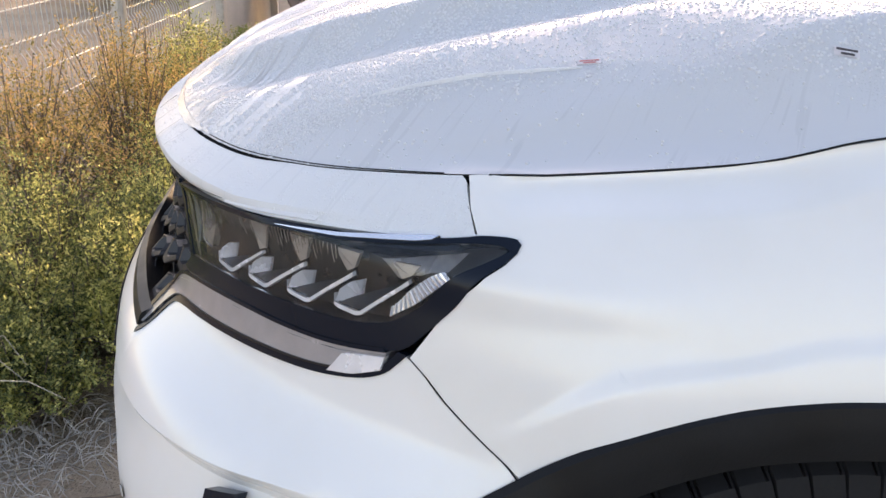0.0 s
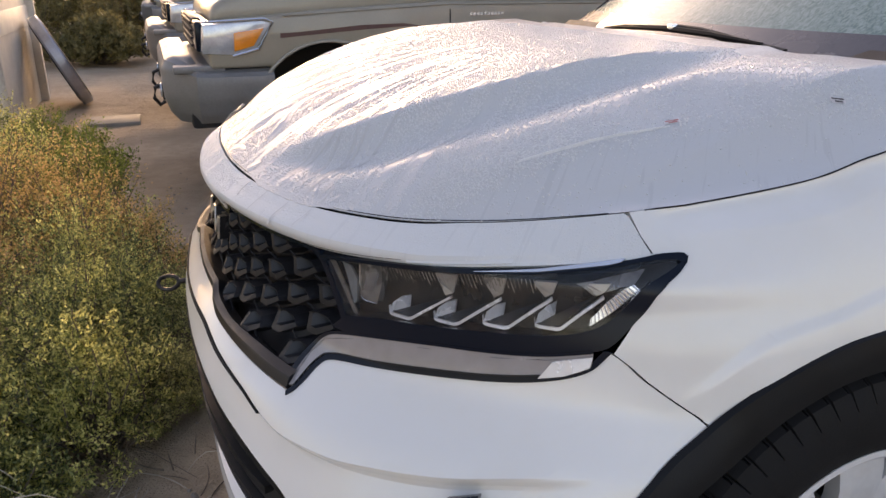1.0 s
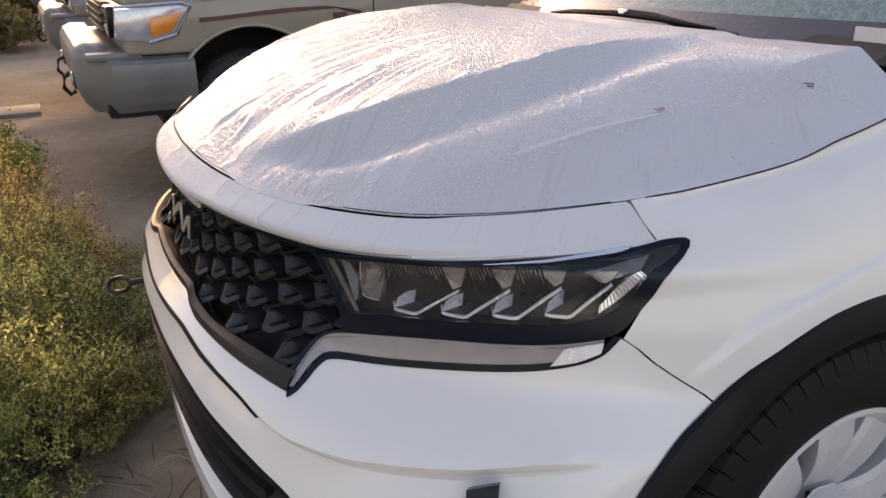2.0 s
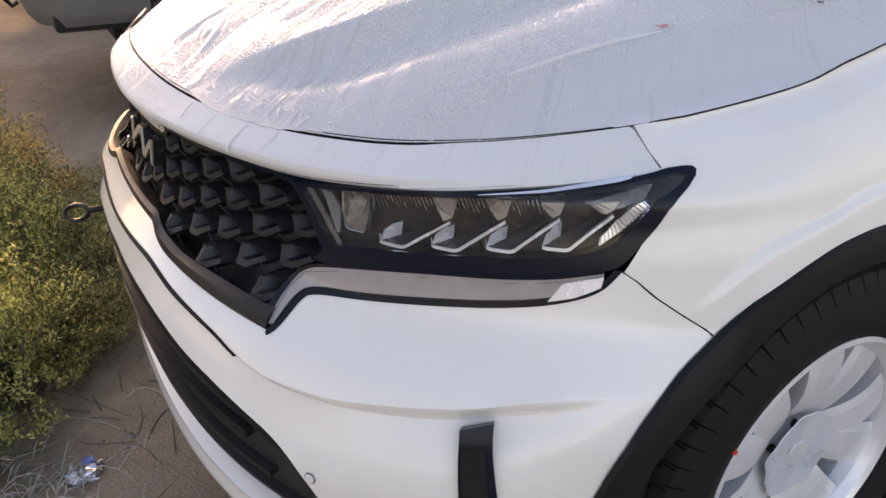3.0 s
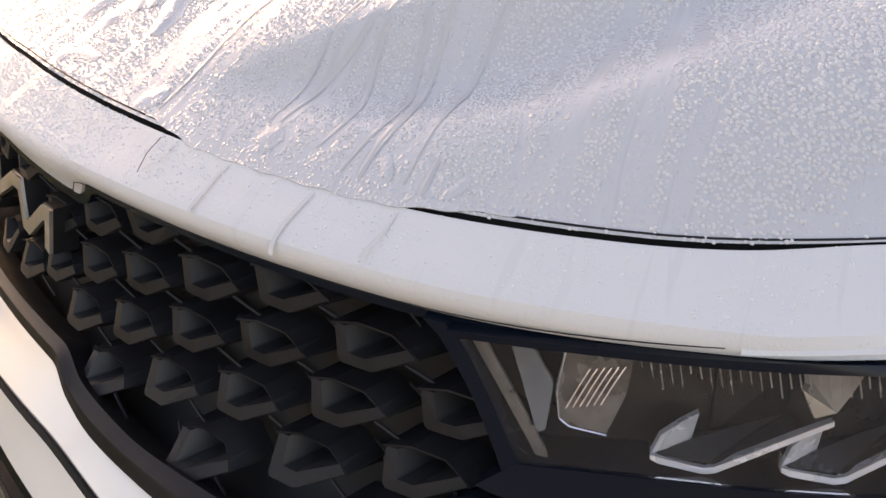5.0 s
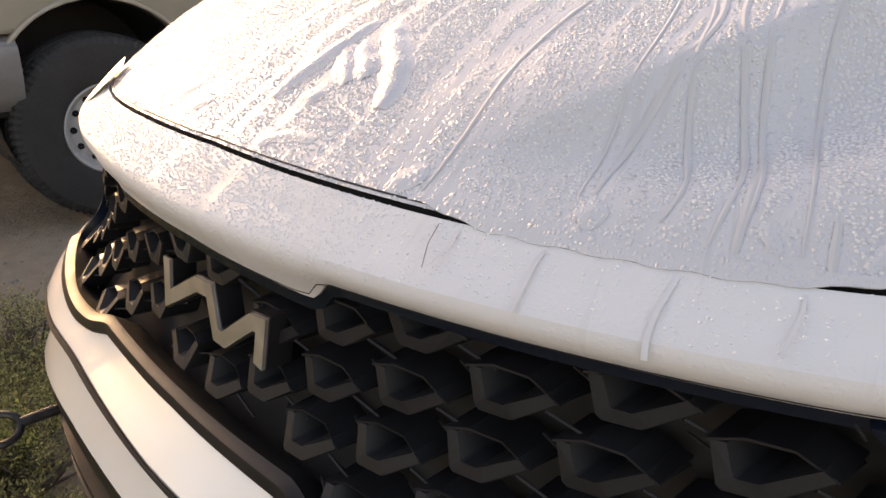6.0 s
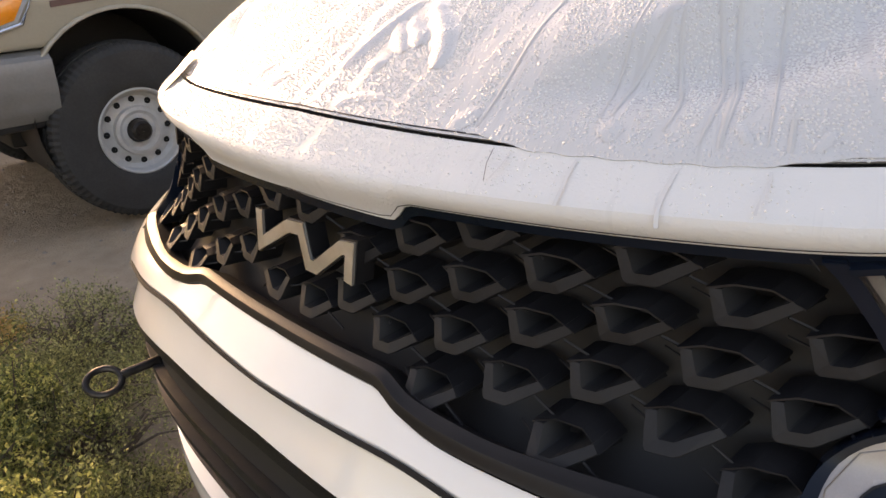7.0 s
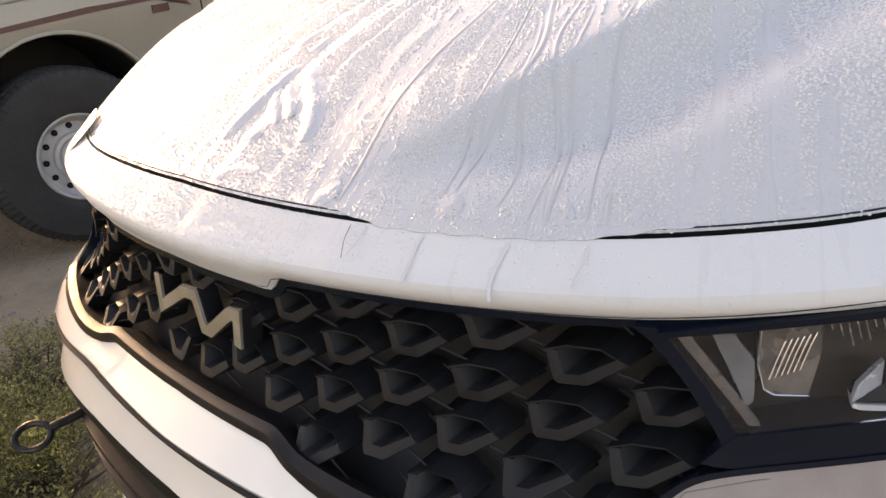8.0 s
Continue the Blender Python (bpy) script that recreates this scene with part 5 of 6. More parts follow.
# ---- parked off-road wagons ----
BEIGE = worn("dusty_beige_paint", (0.31, 0.275, 0.215), 0.38, 0.08, 3, coat=0.4, grain=0.1)
BUMP_GREY = worn("dusty_grey_bumper", (0.22, 0.215, 0.21), 0.45, 0.12, 5, metal=0.3, grain=0.2)
AMBER = worn("amber_lens", (0.85, 0.26, 0.02), 0.15, 0.1, 30, coat=0.8, grain=0.0)
CLEAR = worn("clear_lamp", (0.55, 0.57, 0.60), 0.12, 0.15, 20, metal=0.4, coat=0.8, grain=0.0)
STRIPE = worn("dark_red_stripe", (0.10, 0.045, 0.040), 0.4, 0.2, 20)
RIMWHITE = worn("white_steel_rim", (0.46, 0.455, 0.44), 0.45, 0.1, 20)
DUSTY_TYRE = worn("dusty_tyre", (0.034, 0.033, 0.032), 0.85, 0.3, 10, grain=0.5, grain_scale=120, depth=0.002)
TINT = material("tinted_glass", (0.02, 0.025, 0.025), 0.06, 0.0, 0.5)


def quad_strip(pts, y0, thick):
    """A thin outline of (x, z) pairs on the wagon's side."""
    n = len(pts)
    vs = [(x, y0 - thick, z) for x, z in pts] + [(x, y0, z) for x, z in pts]
    return vs, [tuple(range(n)), tuple(reversed(range(n, 2 * n)))] + [(i, i + n, (i + 1) % n + n, (i + 1) % n) for i in range(n)]


def slab(profile, y0, y1, bevel=0.02, seg=3):
    """A side outline of (x, z) pairs, extruded across and rounded."""
    bm = bmesh.new()
    a = [bm.verts.new((x, y0, z)) for x, z in profile]
    b = [bm.verts.new((x, y1, z)) for x, z in profile]
    n = len(profile)
    bm.faces.new(a)
    bm.faces.new(reversed(b))
    for i in range(n):
        bm.faces.new((a[(i + 1) % n], a[i], b[i], b[(i + 1) % n]))
    bmesh.ops.recalc_face_normals(bm, faces=bm.faces[:])
    if bevel:
        bmesh.ops.bevel(bm, geom=bm.edges[:], offset=bevel, segments=seg, affect="EDGES", profile=0.5)
    return bm


def arc(cx, cz, r, a0, a1, n=14):
    return [(cx + r * math.cos(radians(a0 + (a1 - a0) * k / n)), cz + r * math.sin(radians(a0 + (a1 - a0) * k / n))) for k in range(n + 1)]


def wagon():
    """An off-road wagon with its nose toward -x; its near side is the plane y = 0."""
    w = thing("offroad_wagon", "dusty beige off-road wagon with grey bumper, parked on dirt", "car")
    wd = 1.80
    # lower body with both wheel arches
    side = [(0.22, 0.78), (0.555, 0.78)] + arc(0.86, 0.47, 0.43, 133, 12, 14) + [(1.30, 0.50), (3.20, 0.50)] + arc(3.60, 0.47, 0.42, 168, 12, 14) + [(4.05, 0.55), (4.75, 0.58), (4.78, 1.05), (1.55, 1.10), (0.85, 1.07), (0.30, 1.03), (0.20, 0.98)]
    body = part("body", slab(side, 0.0, wd, 0.025), BEIGE, w, "dusty beige body panels")
    hood_p = [(0.24, 1.00), (1.58, 1.06), (1.58, 1.19), (1.0, 1.20), (0.42, 1.165), (0.27, 1.12)]
    part("hood", slab(hood_p, 0.09, wd - 0.09, 0.05, 4), BEIGE, w, "pale beige hood with rounded edges")
    cab = [(1.50, 1.06), (4.77, 1.05), (4.74, 1.86), (4.50, 1.92), (2.10, 1.92), (1.98, 1.88), (1.62, 1.22)]
    part("cab", slab(cab, 0.05, wd - 0.05, 0.05, 3), BEIGE, w)
    for x0, x1, x2, x3 in ((1.86, 2.72, 2.72, 2.14), (2.82, 3.62, 3.62, 2.82), (3.72, 4.60, 4.56, 3.72)):
        part("side_glass", quad_strip([(x0, 1.24), (x1, 1.24), (x2, 1.78), (x3, 1.78)], 0.050, 0.008), TINT, w, smooth=False)
    part("front_glass", ([(1.60, 0.15, 1.24), (1.60, wd - 0.15, 1.24), (1.94, wd - 0.2, 1.82), (1.94, 0.2, 1.82), (1.62, 0.15, 1.23), (1.62, wd - 0.15, 1.23), (1.96, wd - 0.2, 1.81), (1.96, 0.2, 1.81)], [(3, 2, 1, 0), (4, 5, 6, 7), (0, 1, 5, 4), (2, 3, 7, 6)]), TINT, w, smooth=False)
    # arches, gaps, stripe
    for cx, a0, a1 in ((0.86, 150, 5), (3.60, 175, 5)):
        outer, inner = arc(cx, 0.47, 0.446, a0, a1, 16), arc(cx, 0.47, 0.428, a0, a1, 16)
        part("arch_flare", slab(outer + inner[::-1], -0.012, 0.10, 0.006, 2), BEIGE, w)
        part("arch_well", moved(lathe([(0.42, 0.02), (0.42, 0.55), (0.02, 0.55)], 32, "y"), Matrix.Translation((cx, 0, 0.47))), DARK, w)
    for x in (1.58, 2.78):
        part("door_gap", tube([(x, -0.001, 0.55), (x, -0.001, 1.06)], 0.004, 6), SEAL, w)
    part("body_crease", tube([(0.62, -0.001, 1.045), (1.56, -0.001, 1.085), (4.7, -0.001, 1.05)], 0.005, 6), BEIGE, w)
    part("stripe", quad_strip([(0.60, 0.930), (0.75, 0.940), (1.10, 0.962), (1.36, 0.972), (1.50, 0.955), (1.53, 0.925), (1.46, 0.955), (1.30, 0.988), (1.05, 0.985), (0.70, 0.958), (0.60, 0.955)], -0.001, 0.003), STRIPE, w, "dark red side stripe", smooth=False)
    part("side_marker", quad_strip([(1.335, 0.915), (1.415, 0.917), (1.415, 0.952), (1.335, 0.950)], -0.001, 0.008), STRIPE, w, smooth=False)
    for k in range(10):
        x = 1.70 + 0.022 * k
        part("name_bar", quad_strip([(x, 1.020), (x + 0.015, 1.020), (x + 0.018, 1.036 + 0.004 * (k in (0, 4))), (x + 0.003, 1.036)], -0.001, 0.004), CHROME, w, smooth=False)
    # lamps at both front corners
    for flip in (False, True):
        def m(g):
            return ([(x, wd - y, z) for x, y, z in g[0]], [tuple(reversed(f)) for f in g[1]]) if flip else g
        lamp = part("corner_lamp", m(raw(slab([(0.185, 0.860), (0.335, 0.850), (0.470, 0.885), (0.555, 1.010), (0.50, 1.030), (0.20, 1.010)], -0.012, 0.34, 0.012, 2))), CLEAR, w, "clear corner lamp with amber indicator")
        part("amber_lens", m(raw(slab([(0.350, 0.868), (0.455, 0.895), (0.515, 0.985), (0.355, 0.965)], -0.020, 0.01, 0.006, 2))), AMBER, lamp, "orange indicator lens")
        part("lamp_frame", m(tube([(0.19, -0.012, 1.022), (0.52, -0.012, 1.034), (0.563, -0.012, 1.015), (0.478, -0.012, 0.880), (0.34, -0.012, 0.846)], 0.008, 6)), CHROME, lamp)
        part("lamp_bezel", m(raw(box((0.165, 0.14, 0.86), (0.21, 0.36, 1.02), 0.015))), GLOSS_BLACK, lamp)
    part("front_grille", raw(box((0.165, 0.40, 0.85), (0.22, wd - 0.40, 1.03), 0.015)), GRILLE, w)
    for k in range(4):
        part("grille_bar", raw(box((0.155, 0.40, 0.868 + 0.042 * k), (0.175, wd - 0.40, 0.885 + 0.042 * k), 0.004)), GRILLE, w)
    # wrapped bumper
    def bumper_fn(u, v):
        a = -1 + 2 * u
        t = abs(a)
        turn = ease(0.62, 0.92, t)
        y = wd / 2 + (wd / 2 + 0.03) * math.copysign(min(1, t / 0.86), a) if t < 0.86 else wd / 2 + math.copysign(wd / 2 + 0.03, a)
        x = -0.03 + 0.20 * turn + (0.38 * (t - 0.86) / 0.14 if t > 0.86 else 0)
        prof = [(0.16, 0.845), (0.07, 0.845), (0.025, 0.825), (0.004, 0.785), (0.0, 0.70), (0.004, 0.62), (0.03, 0.54), (0.07, 0.49)]
        j = v * 7
        i = min(6, int(j))
        f = j - i
        dx, z = prof[i][0] + (prof[i + 1][0] - prof[i][0]) * f, prof[i][1] + (prof[i + 1][1] - prof[i][1]) * f
        z = z - 0.07 * turn * ease(0.70, 0.84, z)
        inward = dx * turn
        return x + dx * (1 - turn), y - math.copysign(inward, a), z
    b = part("front_bumper", sheet(bumper_fn, 80, 28), BUMP_GREY, w, "grey wrapped bumper, pale with dust on top")
    part("bumper_shelf", raw(box((0.03, 0.02, 0.76), (0.30, wd - 0.02, 0.80), 0.01)), BUMP_GREY, b)
    part("bumper_back", raw(box((0.10, 0.05, 0.46), (0.50, wd - 0.05, 0.76), 0.02)), DARK, b)
    for y in (0.34, wd - 0.34):
        part("fog_recess", raw(box((-0.033, y - 0.07, 0.60), (0.03, y + 0.07, 0.69), 0.002)), CLAD, b)
        part("fog_lamp", moved(lathe([(0.002, -0.01), (0.038, -0.006), (0.045, 0.02)], 20, "y"), Matrix.Translation((-0.036, y, 0.645)) @ pose(0, 0, 0, 0, 0, -90)), CLEAR, b)
    part("tow_shackle", tube([(-0.03, 0.50, 0.66), (-0.07, 0.50, 0.64), (-0.08, 0.50, 0.58), (-0.05, 0.50, 0.54), (-0.02, 0.50, 0.56)], 0.012, 8), STEEL, b)
    part("tow_shackle", tube([(-0.03, 1.30, 0.66), (-0.07, 1.30, 0.64), (-0.08, 1.30, 0.58), (-0.05, 1.30, 0.54), (-0.02, 1.30, 0.56)], 0.012, 8), STEEL, b)
    part("rear_bumper", raw(box((4.72, 0.05, 0.50), (4.88, wd - 0.05, 0.66), 0.03)), BUMP_GREY, w)
    part("chassis", raw(box((0.4, 0.35, 0.34), (4.6, wd - 0.35, 0.56), 0.02)), DARK, w)
    for cx in (0.86, 3.60):
        for flip in (False, True):
            tw = part("wheel", tyre_geo(0.39, 0.25, 0.192, 160), DUSTY_TYRE, w, "dusty knobbly tyre on white steel rim")
            rim = lathe([(0.194, -0.11), (0.186, -0.118), (0.178, -0.110), (0.171, -0.07), (0.152, -0.052), (0.110, -0.060), (0.105, -0.082), (0.090, -0.085), (0.075, -0.075), (0.055, -0.075), (0.05, 0.0)], 60, "y")
            part("rim", rim, RIMWHITE, tw, "white steel rim with round holes")
            part("hub", lathe([(0.001, -0.125), (0.035, -0.124), (0.045, -0.112), (0.052, -0.075)], 24, "y"), STEEL, tw)
            for k in range(12):
                a = 2 * math.pi * k / 12
                part("rim_hole", moved(lathe([(0.001, -0.0665), (0.013, -0.066), (0.0145, -0.060)], 12, "y"), Matrix.Translation((0.138 * math.cos(a), 0.006, 0.138 * math.sin(a)))), SEAL, tw)
            tw.matrix_local = pose(cx, 0.125 if not flip else wd - 0.125, 0.375, 0, 0, 180 if flip else 0)
    return w


first = wagon()
first["group"] = "row of parked wagons"
first.matrix_basis = pose(0.02, 2.76, 0.0, 0, 0, 0)
copy_thing(first, pose(-0.04, 5.95, 0.0, 0, 0, 0.5))
copy_thing(first, pose(-0.10, 12.6, 0.0, 0, 0, -0.5))

# ---- wire fence, sheet wall, leaning wheel and slab ----
WIRE = worn("pale_wire", (0.55, 0.54, 0.50), 0.4, 0.12, 30, metal=0.4)
WALLPAINT = worn("dusty_wall_paint", (0.70, 0.65, 0.57), 0.7, 0.14, 2.0, grain=0.3, grain_scale=40, depth=0.004)
WALLBAND = worn("pale_wall_band", (0.76, 0.72, 0.64), 0.6, 0.1, 3.0)
fence = thing("wire_fence", "pale welded wire fence panels with folded ridges between posts", "fence", (-1.15, 0, 0))


def fence_x(z):
    f = (z - 0.12) % 0.45
    return -0.030 * max(0, 1 - abs(f - 0.06) / 0.05)


for k in range(3):
    y = 0.70 + 2.25 * k
    part("post", raw(box((-0.035, y - 0.03, -0.05), (0.025, y + 0.03, 1.75), 0.006)), WIRE, fence)
wire_bm = [(fence_x(0.08 + 0.03 * j), 0, 0.08 + 0.03 * j) for j in range(54)]
wire_mesh = None
for k in range(88):
    y = 0.76 + 0.05 * k
    if wire_mesh is None:
        o = part("upright_wire", tube(wire_bm, 0.0026, 5), WIRE, fence)
        wire_mesh = o.data
    else:
        o = new("upright_wire", wire_mesh)
        o.parent = fence
    o.location = (0.006, y, 0)
for j in range(12):
    z = 0.12 + 0.135 * j
    part("level_wire", tube([(fence_x(z), 0.72, z), (fence_x(z), 5.18, z)], 0.0034, 5), WIRE, fence)
part("fence_clamp", tube([(0.02, 2.90, 0.93), (0.02, 3.0, 0.93)], 0.03, 10), STEEL, fence)

wall = tagged(part("wall_west", raw(box((-1.42, 5.25, -0.05), (-1.24, 8.0, 2.6), 0.01)), WALLPAINT), "dusty beige sheet wall with paler band", "wall", kind="structure")
part("wall_band", raw(box((-1.24, 5.25, 0.78), (-1.225, 8.0, 0.98), 0.004)), WALLBAND, wall)
part("wall_post", raw(box((-1.26, 7.93, -0.05), (-1.16, 8.03, 2.6), 0.008)), WALLPAINT, wall)

HOOP = worn("bluish_steel", (0.36, 0.38, 0.43), 0.35, 0.2, 6, metal=0.6, coat=0.2)
hoop = thing("leaning_wheel", "large dusty steel-faced wheel leaning against the wall", "wheel")
part("tyre", tyre_geo(0.47, 0.12, 0.36, 120), DUSTY_TYRE, hoop)
part("face_ring", lathe([(0.37, -0.045), (0.475, -0.054), (0.486, -0.036), (0.486, 0.036), (0.475, 0.054), (0.37, 0.045)], 72, "y"), HOOP, hoop, "bluish worn steel band")
part("disc", lathe([(0.002, -0.02), (0.20, -0.02), (0.35, -0.04), (0.37, -0.045)], 48, "y"), STEEL, hoop)
hoop.matrix_basis = pose(-0.935, 7.42, 0.44, 0, -25, 0) @ pose(0, 0, 0, 0, 0, 97)

tagged(part("concrete_slab", raw(box((-0.66, 5.95, -0.03), (-0.22, 6.40, 0.008), 0.006)), worn("pale_concrete", (0.25, 0.23, 0.20), 0.8, 0.15, 8)), "flat pale broken concrete slab on dirt", "slab")

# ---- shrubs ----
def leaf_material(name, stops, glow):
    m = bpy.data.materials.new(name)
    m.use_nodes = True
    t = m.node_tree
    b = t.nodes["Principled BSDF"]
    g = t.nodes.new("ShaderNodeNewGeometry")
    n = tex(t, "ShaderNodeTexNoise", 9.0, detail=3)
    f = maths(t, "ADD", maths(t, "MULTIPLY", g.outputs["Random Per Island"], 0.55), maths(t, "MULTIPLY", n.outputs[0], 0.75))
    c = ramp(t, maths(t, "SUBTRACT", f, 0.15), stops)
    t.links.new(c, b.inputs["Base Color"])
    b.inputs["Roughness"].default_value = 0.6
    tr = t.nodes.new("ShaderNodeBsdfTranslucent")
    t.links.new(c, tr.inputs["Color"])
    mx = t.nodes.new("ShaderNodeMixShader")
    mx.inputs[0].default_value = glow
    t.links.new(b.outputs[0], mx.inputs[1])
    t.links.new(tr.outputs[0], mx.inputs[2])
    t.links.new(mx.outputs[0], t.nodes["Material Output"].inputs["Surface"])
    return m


# saltbush ramps: sunlit tips and shaded insides are put into the leaf colours
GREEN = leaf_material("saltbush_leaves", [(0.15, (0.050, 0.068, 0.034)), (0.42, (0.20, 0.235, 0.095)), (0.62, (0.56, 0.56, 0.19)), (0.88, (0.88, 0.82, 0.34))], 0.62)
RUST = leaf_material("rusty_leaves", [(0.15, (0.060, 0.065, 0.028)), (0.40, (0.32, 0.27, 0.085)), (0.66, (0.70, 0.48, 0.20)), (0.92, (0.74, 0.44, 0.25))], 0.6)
# GREEN with more light in its middle colours, for the bright front clump
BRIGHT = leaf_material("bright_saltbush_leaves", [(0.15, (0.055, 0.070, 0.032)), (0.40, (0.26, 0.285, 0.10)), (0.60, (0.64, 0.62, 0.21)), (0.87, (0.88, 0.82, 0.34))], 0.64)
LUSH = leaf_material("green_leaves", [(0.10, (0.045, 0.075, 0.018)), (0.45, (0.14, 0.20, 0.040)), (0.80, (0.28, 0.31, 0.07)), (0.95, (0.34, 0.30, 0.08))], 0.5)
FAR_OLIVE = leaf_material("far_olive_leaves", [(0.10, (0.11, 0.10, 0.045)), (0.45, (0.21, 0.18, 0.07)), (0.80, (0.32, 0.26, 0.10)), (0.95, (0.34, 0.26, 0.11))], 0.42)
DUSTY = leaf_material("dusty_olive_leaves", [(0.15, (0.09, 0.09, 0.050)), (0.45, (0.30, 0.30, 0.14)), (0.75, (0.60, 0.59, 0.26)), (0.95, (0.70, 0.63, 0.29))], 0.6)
TWIG = worn("grey_twig", (0.17, 0.13, 0.10), 0.85, 0.3, 40)
STRAW = worn("bleached_twig", (0.50, 0.44, 0.35), 0.8, 0.15, 40)


def shrub(x, y, r, h, mat, label, seed, twigs=230, leaves=46, size=0.0105):
    rng = np.random.default_rng(seed)
    z0 = ground_z(x, y)
    s = thing("shrub", label, "bush", (x, y, z0), "shrubs beside the fence")
    stem_geos, tips = [], []
    for k in range(twigs):
        a, c = rng.uniform(0, 2 * math.pi), rng.uniform(0, 1) ** 0.62
        bump_r = 1 + 0.22 * math.sin(3 * a + seed) + 0.12 * math.sin(7 * a + 2 * seed)
        top = Vector((math.cos(a) * r * c * bump_r, math.sin(a) * r * c * bump_r, h * (1.0 - 0.62 * c * c) * rng.uniform(0.55, 1.12)))
        if k % 3 == 0:
            top.z *= rng.uniform(0.25, 0.8)
        foot = Vector((top.x * 0.22 + rng.normal(0, 0.02), top.y * 0.22 + rng.normal(0, 0.02), 0.0))
        mid = foot.lerp(top, 0.5) + Vector((rng.normal(0, 0.03), rng.normal(0, 0.03), 0.03))
        if k % 2 == 0:
            stem_geos.append(tube([foot, mid, top], [0.0045, 0.0030, 0.0012], 4, cap=False))
        tips.append((foot, mid, top))
    # side sprays with small leaves all along them
    P, D = [], []
    for foot, mid, top in tips:
        base = mid.lerp(top, 0.15)
        for j in range(6):
            f = rng.uniform(0.0, 1.0)
            p0 = base.lerp(top, f)
            d = Vector((rng.normal(0, 0.5), rng.normal(0, 0.5), rng.uniform(0.4, 1.3))).normalized()
            ln = rng.uniform(0.05, 0.125) * (1.1 if h > 0.4 else 0.7)
            n = int(leaves / 6 * rng.uniform(0.7, 1.3))
            for q in range(n):
                u = (q + rng.uniform(0, 1)) / max(1, n)
                pp = p0 + d * ln * u + Vector(rng.normal(0, 0.004, 3))
                P.append(pp)
                D.append((d * 0.6 + Vector(rng.normal(0, 0.7, 3))).normalized())
    P, D = np.array([tuple(p) for p in P]), np.array([tuple(d) for d in D])
    side = np.cross(D, rng.normal(0, 1, D.shape))
    side /= np.linalg.norm(side, axis=1)[:, None] + 1e-9
    ln = size * rng.uniform(0.7, 1.6, (len(P), 1))
    w = ln * 0.23
    V = np.stack([P, P + D * ln * 0.5 + side * w, P + D * ln, P + D * ln * 0.5 - side * w], 1).reshape(-1, 3)
    V[:, 2] = np.maximum(V[:, 2], 0.004)
    F = np.arange(len(V)).reshape(-1, 4)
    part("twig_tangle", join(*stem_geos), TWIG, s, kind="stuff")
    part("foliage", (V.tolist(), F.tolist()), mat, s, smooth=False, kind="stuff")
    return s


SHRUBS = [
    (-0.37, 1.30, 0.40, 0.52, GREEN, "yellow-green saltbush with small leaves, sunlit tips"), (-0.47, 1.98, 0.42, 0.62, RUST, "rusty-tipped saltbush on dry dirt"),
    (-0.66, 0.72, 0.36, 0.50, GREEN, "yellow-green saltbush with small leaves, sunlit tips"), (-0.95, 1.28, 0.42, 0.72, RUST, "tall rusty saltbush against wire fence"),
    (-0.86, 2.02, 0.44, 0.76, RUST, "tall rusty saltbush against wire fence"), (-0.78, 2.85, 0.44, 0.64, GREEN, "olive saltbush beside the wire fence"),
    (-0.50, 2.95, 0.34, 0.46, LUSH, "fresh green low bush on dirt"), (-0.52, 3.80, 0.30, 0.36, LUSH, "fresh green low bush on dirt"),
    (-0.98, 3.75, 0.36, 0.58, GREEN, "olive saltbush beside the wire fence"), (-1.02, 0.45, 0.36, 0.52, GREEN, "dusty saltbush with grey twigs"),
    (-0.22, 1.12, 0.28, 0.30, GREEN, "yellow-green saltbush with small leaves, sunlit tips"), (-0.24, 1.72, 0.28, 0.34, RUST, "rusty-tipped saltbush on dry dirt"), (-0.36, 0.90, 0.30, 0.42, GREEN, "yellow-green saltbush with small leaves, sunlit tips"), (-0.60, 0.40, 0.28, 0.36, GREEN, "dusty saltbush with grey twigs"),
    (-0.31, 0.50, 0.25, 0.40, BRIGHT, "yellow-green saltbush with small leaves, sunlit tips"), (-0.13, 0.72, 0.22, 0.15, DUSTY, "low dusty olive bush on the dirt"),
    (-0.55, 0.20, 0.22, 0.24, GREEN, "dusty saltbush with grey twigs"), (-0.02, 1.30, 0.26, 0.15, DUSTY, "low dusty olive bush on the dirt"),
    (-0.85, 4.70, 0.32, 0.34, LUSH, "fresh green low bush on dirt"),
]
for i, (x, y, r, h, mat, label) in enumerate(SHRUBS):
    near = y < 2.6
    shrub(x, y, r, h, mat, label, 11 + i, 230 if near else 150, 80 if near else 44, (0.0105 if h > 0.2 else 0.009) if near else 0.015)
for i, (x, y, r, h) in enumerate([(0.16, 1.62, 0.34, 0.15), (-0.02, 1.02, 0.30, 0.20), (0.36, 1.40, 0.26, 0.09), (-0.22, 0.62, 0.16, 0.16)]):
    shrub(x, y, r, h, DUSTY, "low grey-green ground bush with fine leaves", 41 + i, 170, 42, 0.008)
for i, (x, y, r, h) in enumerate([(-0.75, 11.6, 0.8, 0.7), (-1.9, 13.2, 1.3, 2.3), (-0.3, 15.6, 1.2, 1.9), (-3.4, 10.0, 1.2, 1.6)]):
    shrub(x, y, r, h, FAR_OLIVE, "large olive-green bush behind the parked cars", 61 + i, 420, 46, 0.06)

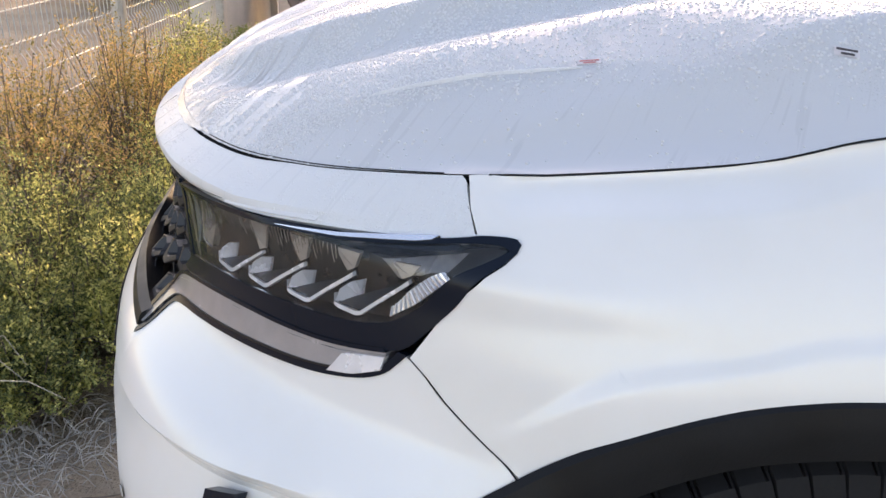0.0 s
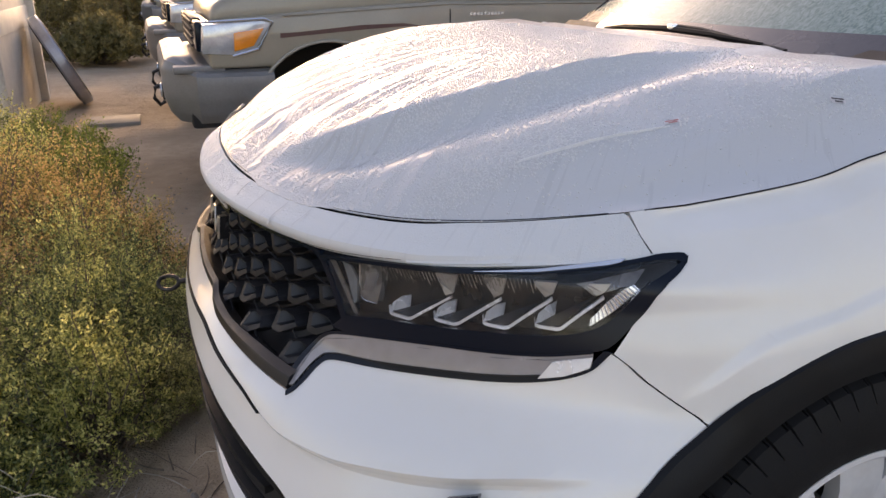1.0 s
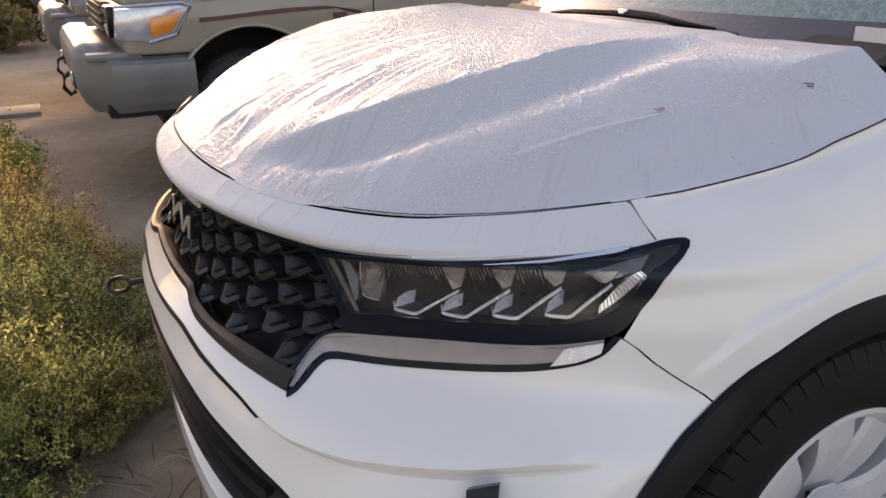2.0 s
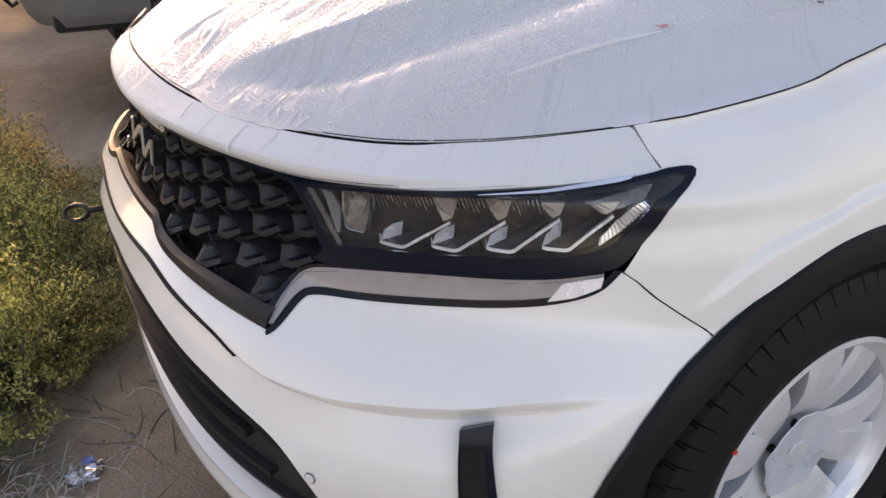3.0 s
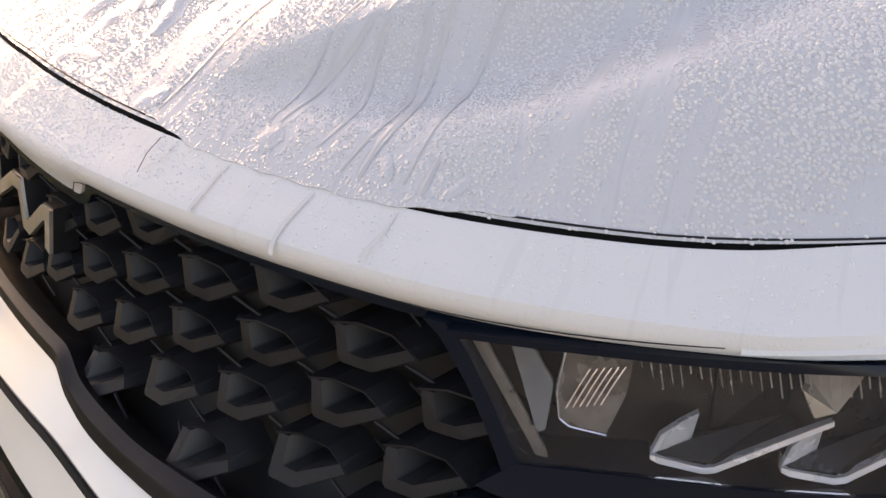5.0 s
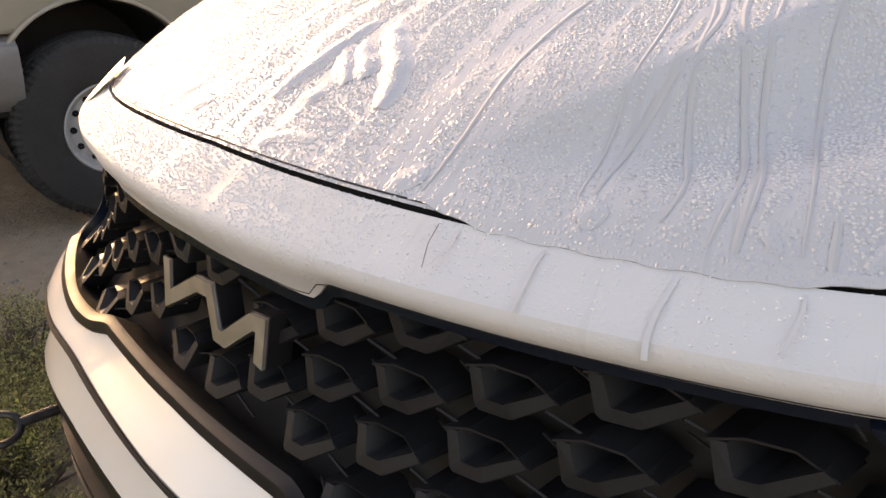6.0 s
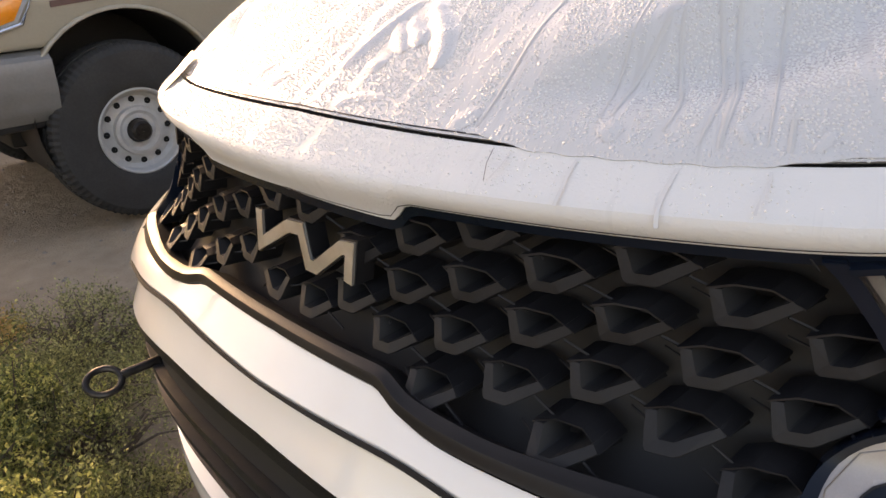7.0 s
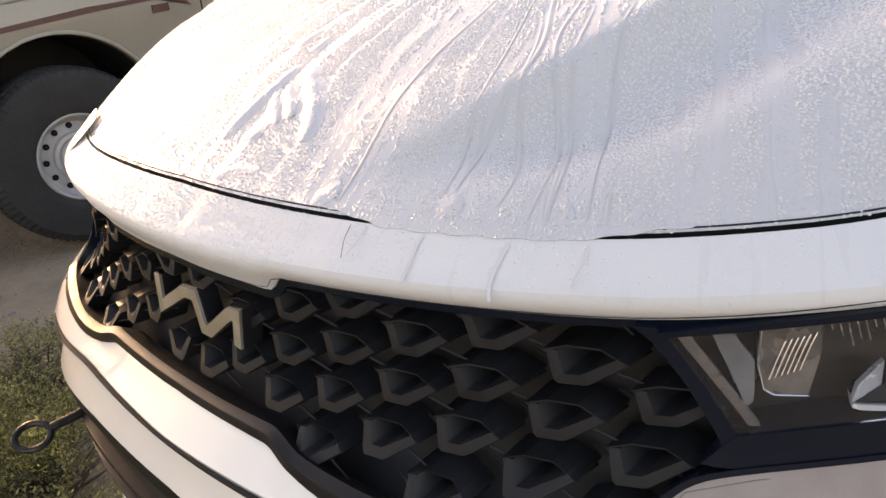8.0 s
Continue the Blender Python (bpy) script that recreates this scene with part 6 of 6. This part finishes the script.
# ---- dry twigs and litter on the dirt ----
tangle_rng = random.Random(23)
tangle = []
for k in range(340):
    x, y = tangle_rng.gauss(-0.46, 0.14), tangle_rng.gauss(0.02, 0.13)
    a, lift, ln = tangle_rng.uniform(0, 6.3), tangle_rng.uniform(0.0, 0.07), tangle_rng.uniform(0.04, 0.13)
    bend = tangle_rng.uniform(-0.9, 0.9)
    pts = []
    for j in range(5):
        f = j / 4
        px, py = x + math.cos(a + bend * f) * ln * f, y + math.sin(a + bend * f) * ln * f
        pts.append((px, py, ground_z(px, py) + 0.003 + lift * math.sin(2.6 * f)))
    tangle.append(tube(pts, [0.0016, 0.0015, 0.0013, 0.0010, 0.0006], 4, cap=False))
tagged(part("dry_brush", join(*tangle), worn("grey_dead_twigs", (0.46, 0.42, 0.37), 0.85, 0.3, 25), smooth=False), "tangle of grey dead twigs lying on the dirt", "brush", kind="stuff")
rng = random.Random(5)
for k in range(26):
    x, y = rng.uniform(-0.75, 0.05), rng.uniform(-0.25, 0.75)
    a, ln = rng.uniform(0, 6.3), rng.uniform(0.08, 0.30)
    pts = []
    for j in range(6):
        f = j / 5
        px, py = x + math.cos(a + 0.4 * f) * ln * f, y + math.sin(a + 0.4 * f) * ln * f
        pts.append((px, py, ground_z(px, py) + 0.004 + (0.05 * math.sin(3.1 * f) * (k % 5 == 0))))
    tagged(part("dry_twig", tube(pts, [0.0022, 0.0020, 0.0018, 0.0016, 0.0012, 0.0008], 5), STRAW if k % 2 else TWIG), "thin dry bleached twig lying on dirt", "twig", "twigs on the ground")
STICK = worn("brown_sticks", (0.20, 0.155, 0.115), 0.85, 0.3, 25)
for k in range(11):
    x, y = -0.15 + 0.022 * k + rng.uniform(-0.03, 0.02), 0.06 + rng.uniform(0, 0.34)
    a, ln, thick = rng.choice((0.5, 1.0, 1.5, 2.6)) + rng.uniform(-0.3, 0.3), rng.uniform(0.07, 0.20), rng.uniform(0.0014, 0.0030)
    pts = []
    for j in range(6):
        f = j / 5
        px, py = x + math.cos(a + 0.3 * f * (k % 3 - 1)) * ln * f, y + math.sin(a + 0.3 * f * (k % 3 - 1)) * ln * f
        pts.append((px, py, ground_z(px, py) + thick * 0.6 + 0.002 * math.sin(5 * f)))
    tagged(part("dry_stick", tube(pts, [thick, thick, thick * 0.9, thick * 0.85, thick * 0.7, thick * 0.45], 6), STICK), "knobbly brown stick lying on sandy dirt", "stick", "sticks beside the wrapper")
for k in range(7):
    x, y = -0.62 - 0.07 * k + rng.uniform(-0.05, 0.05), 0.05 + 0.06 * k
    z = ground_z(x, y)
    pts = [(x, y, z), (x + 0.03, y - 0.01, z + 0.14), (x + 0.09 + 0.02 * k, y - 0.03, z + 0.22), (x + 0.20, y - 0.05 + 0.03 * (k % 3), z + 0.23), (x + 0.28, y - 0.06, z + 0.19)]
    tagged(part("bare_stem", tube(pts, [0.0025, 0.0022, 0.0018, 0.0012, 0.0007], 5), STRAW), "pale bare stem arching over the dirt", "twig", "bare stems")

CRUMPLE = material("crumpled_clear_plastic", (0.58, 0.60, 0.64), 0.16, 0.75, 0.4)
bm = bmesh.new()
bmesh.ops.create_icosphere(bm, subdivisions=3, radius=1)
for v in bm.verts:
    n = noise.noise(v.co * 1.9) * 0.34 + abs(noise.noise(v.co * 4.1)) * 0.22
    v.co = Vector((v.co.x * 0.050, v.co.y * 0.044, max(-0.4, v.co.z) * 0.017)) * (0.8 + n)
for f in bm.faces:
    f.smooth = False
lx, ly = -0.195, 0.105
litter = thing("crumpled_wrapper", "crumpled shiny clear plastic wrapper on dirt", "litter", (lx, ly, ground_z(lx, ly) + 0.010))
part("film", bm, CRUMPLE, litter, smooth=False)
part("printed_patch", raw(box((0.002, 0.010, 0.006), (0.028, 0.032, 0.017), 0.003)), material("blue_print", (0.10, 0.16, 0.45), 0.4), litter)
pebble_mat = worn("grey_pebble", (0.30, 0.26, 0.22), 0.8, 0.2, 60)
vs, fs = [], []
for k in range(420):
    x, y, r = rng.uniform(-1.0, 1.2), rng.uniform(-0.6, 4.5), rng.uniform(0.003, 0.011)
    z = ground_z(x, y) + r * 0.3
    n = len(vs)
    vs += [(x + r * math.cos(a) * rng.uniform(0.7, 1.2), y + r * math.sin(a) * rng.uniform(0.7, 1.2), z - r * 0.4) for a in (0, 1.05, 2.1, 3.14, 4.2, 5.25)]
    vs += [(x + r * 0.5 * math.cos(a), y + r * 0.5 * math.sin(a), z + r * 0.5) for a in (0.4, 2.5, 4.6)]
    fs += [(n, n + 1, n + 6), (n + 1, n + 2, n + 7, n + 6), (n + 2, n + 3, n + 7), (n + 3, n + 4, n + 8, n + 7), (n + 4, n + 5, n + 8), (n + 5, n, n + 6, n + 8), (n + 6, n + 7, n + 8)]
tagged(part("pebbles", (vs, fs), pebble_mat, smooth=False), "small loose pebbles strewn over the dirt", "pebbles", kind="stuff")
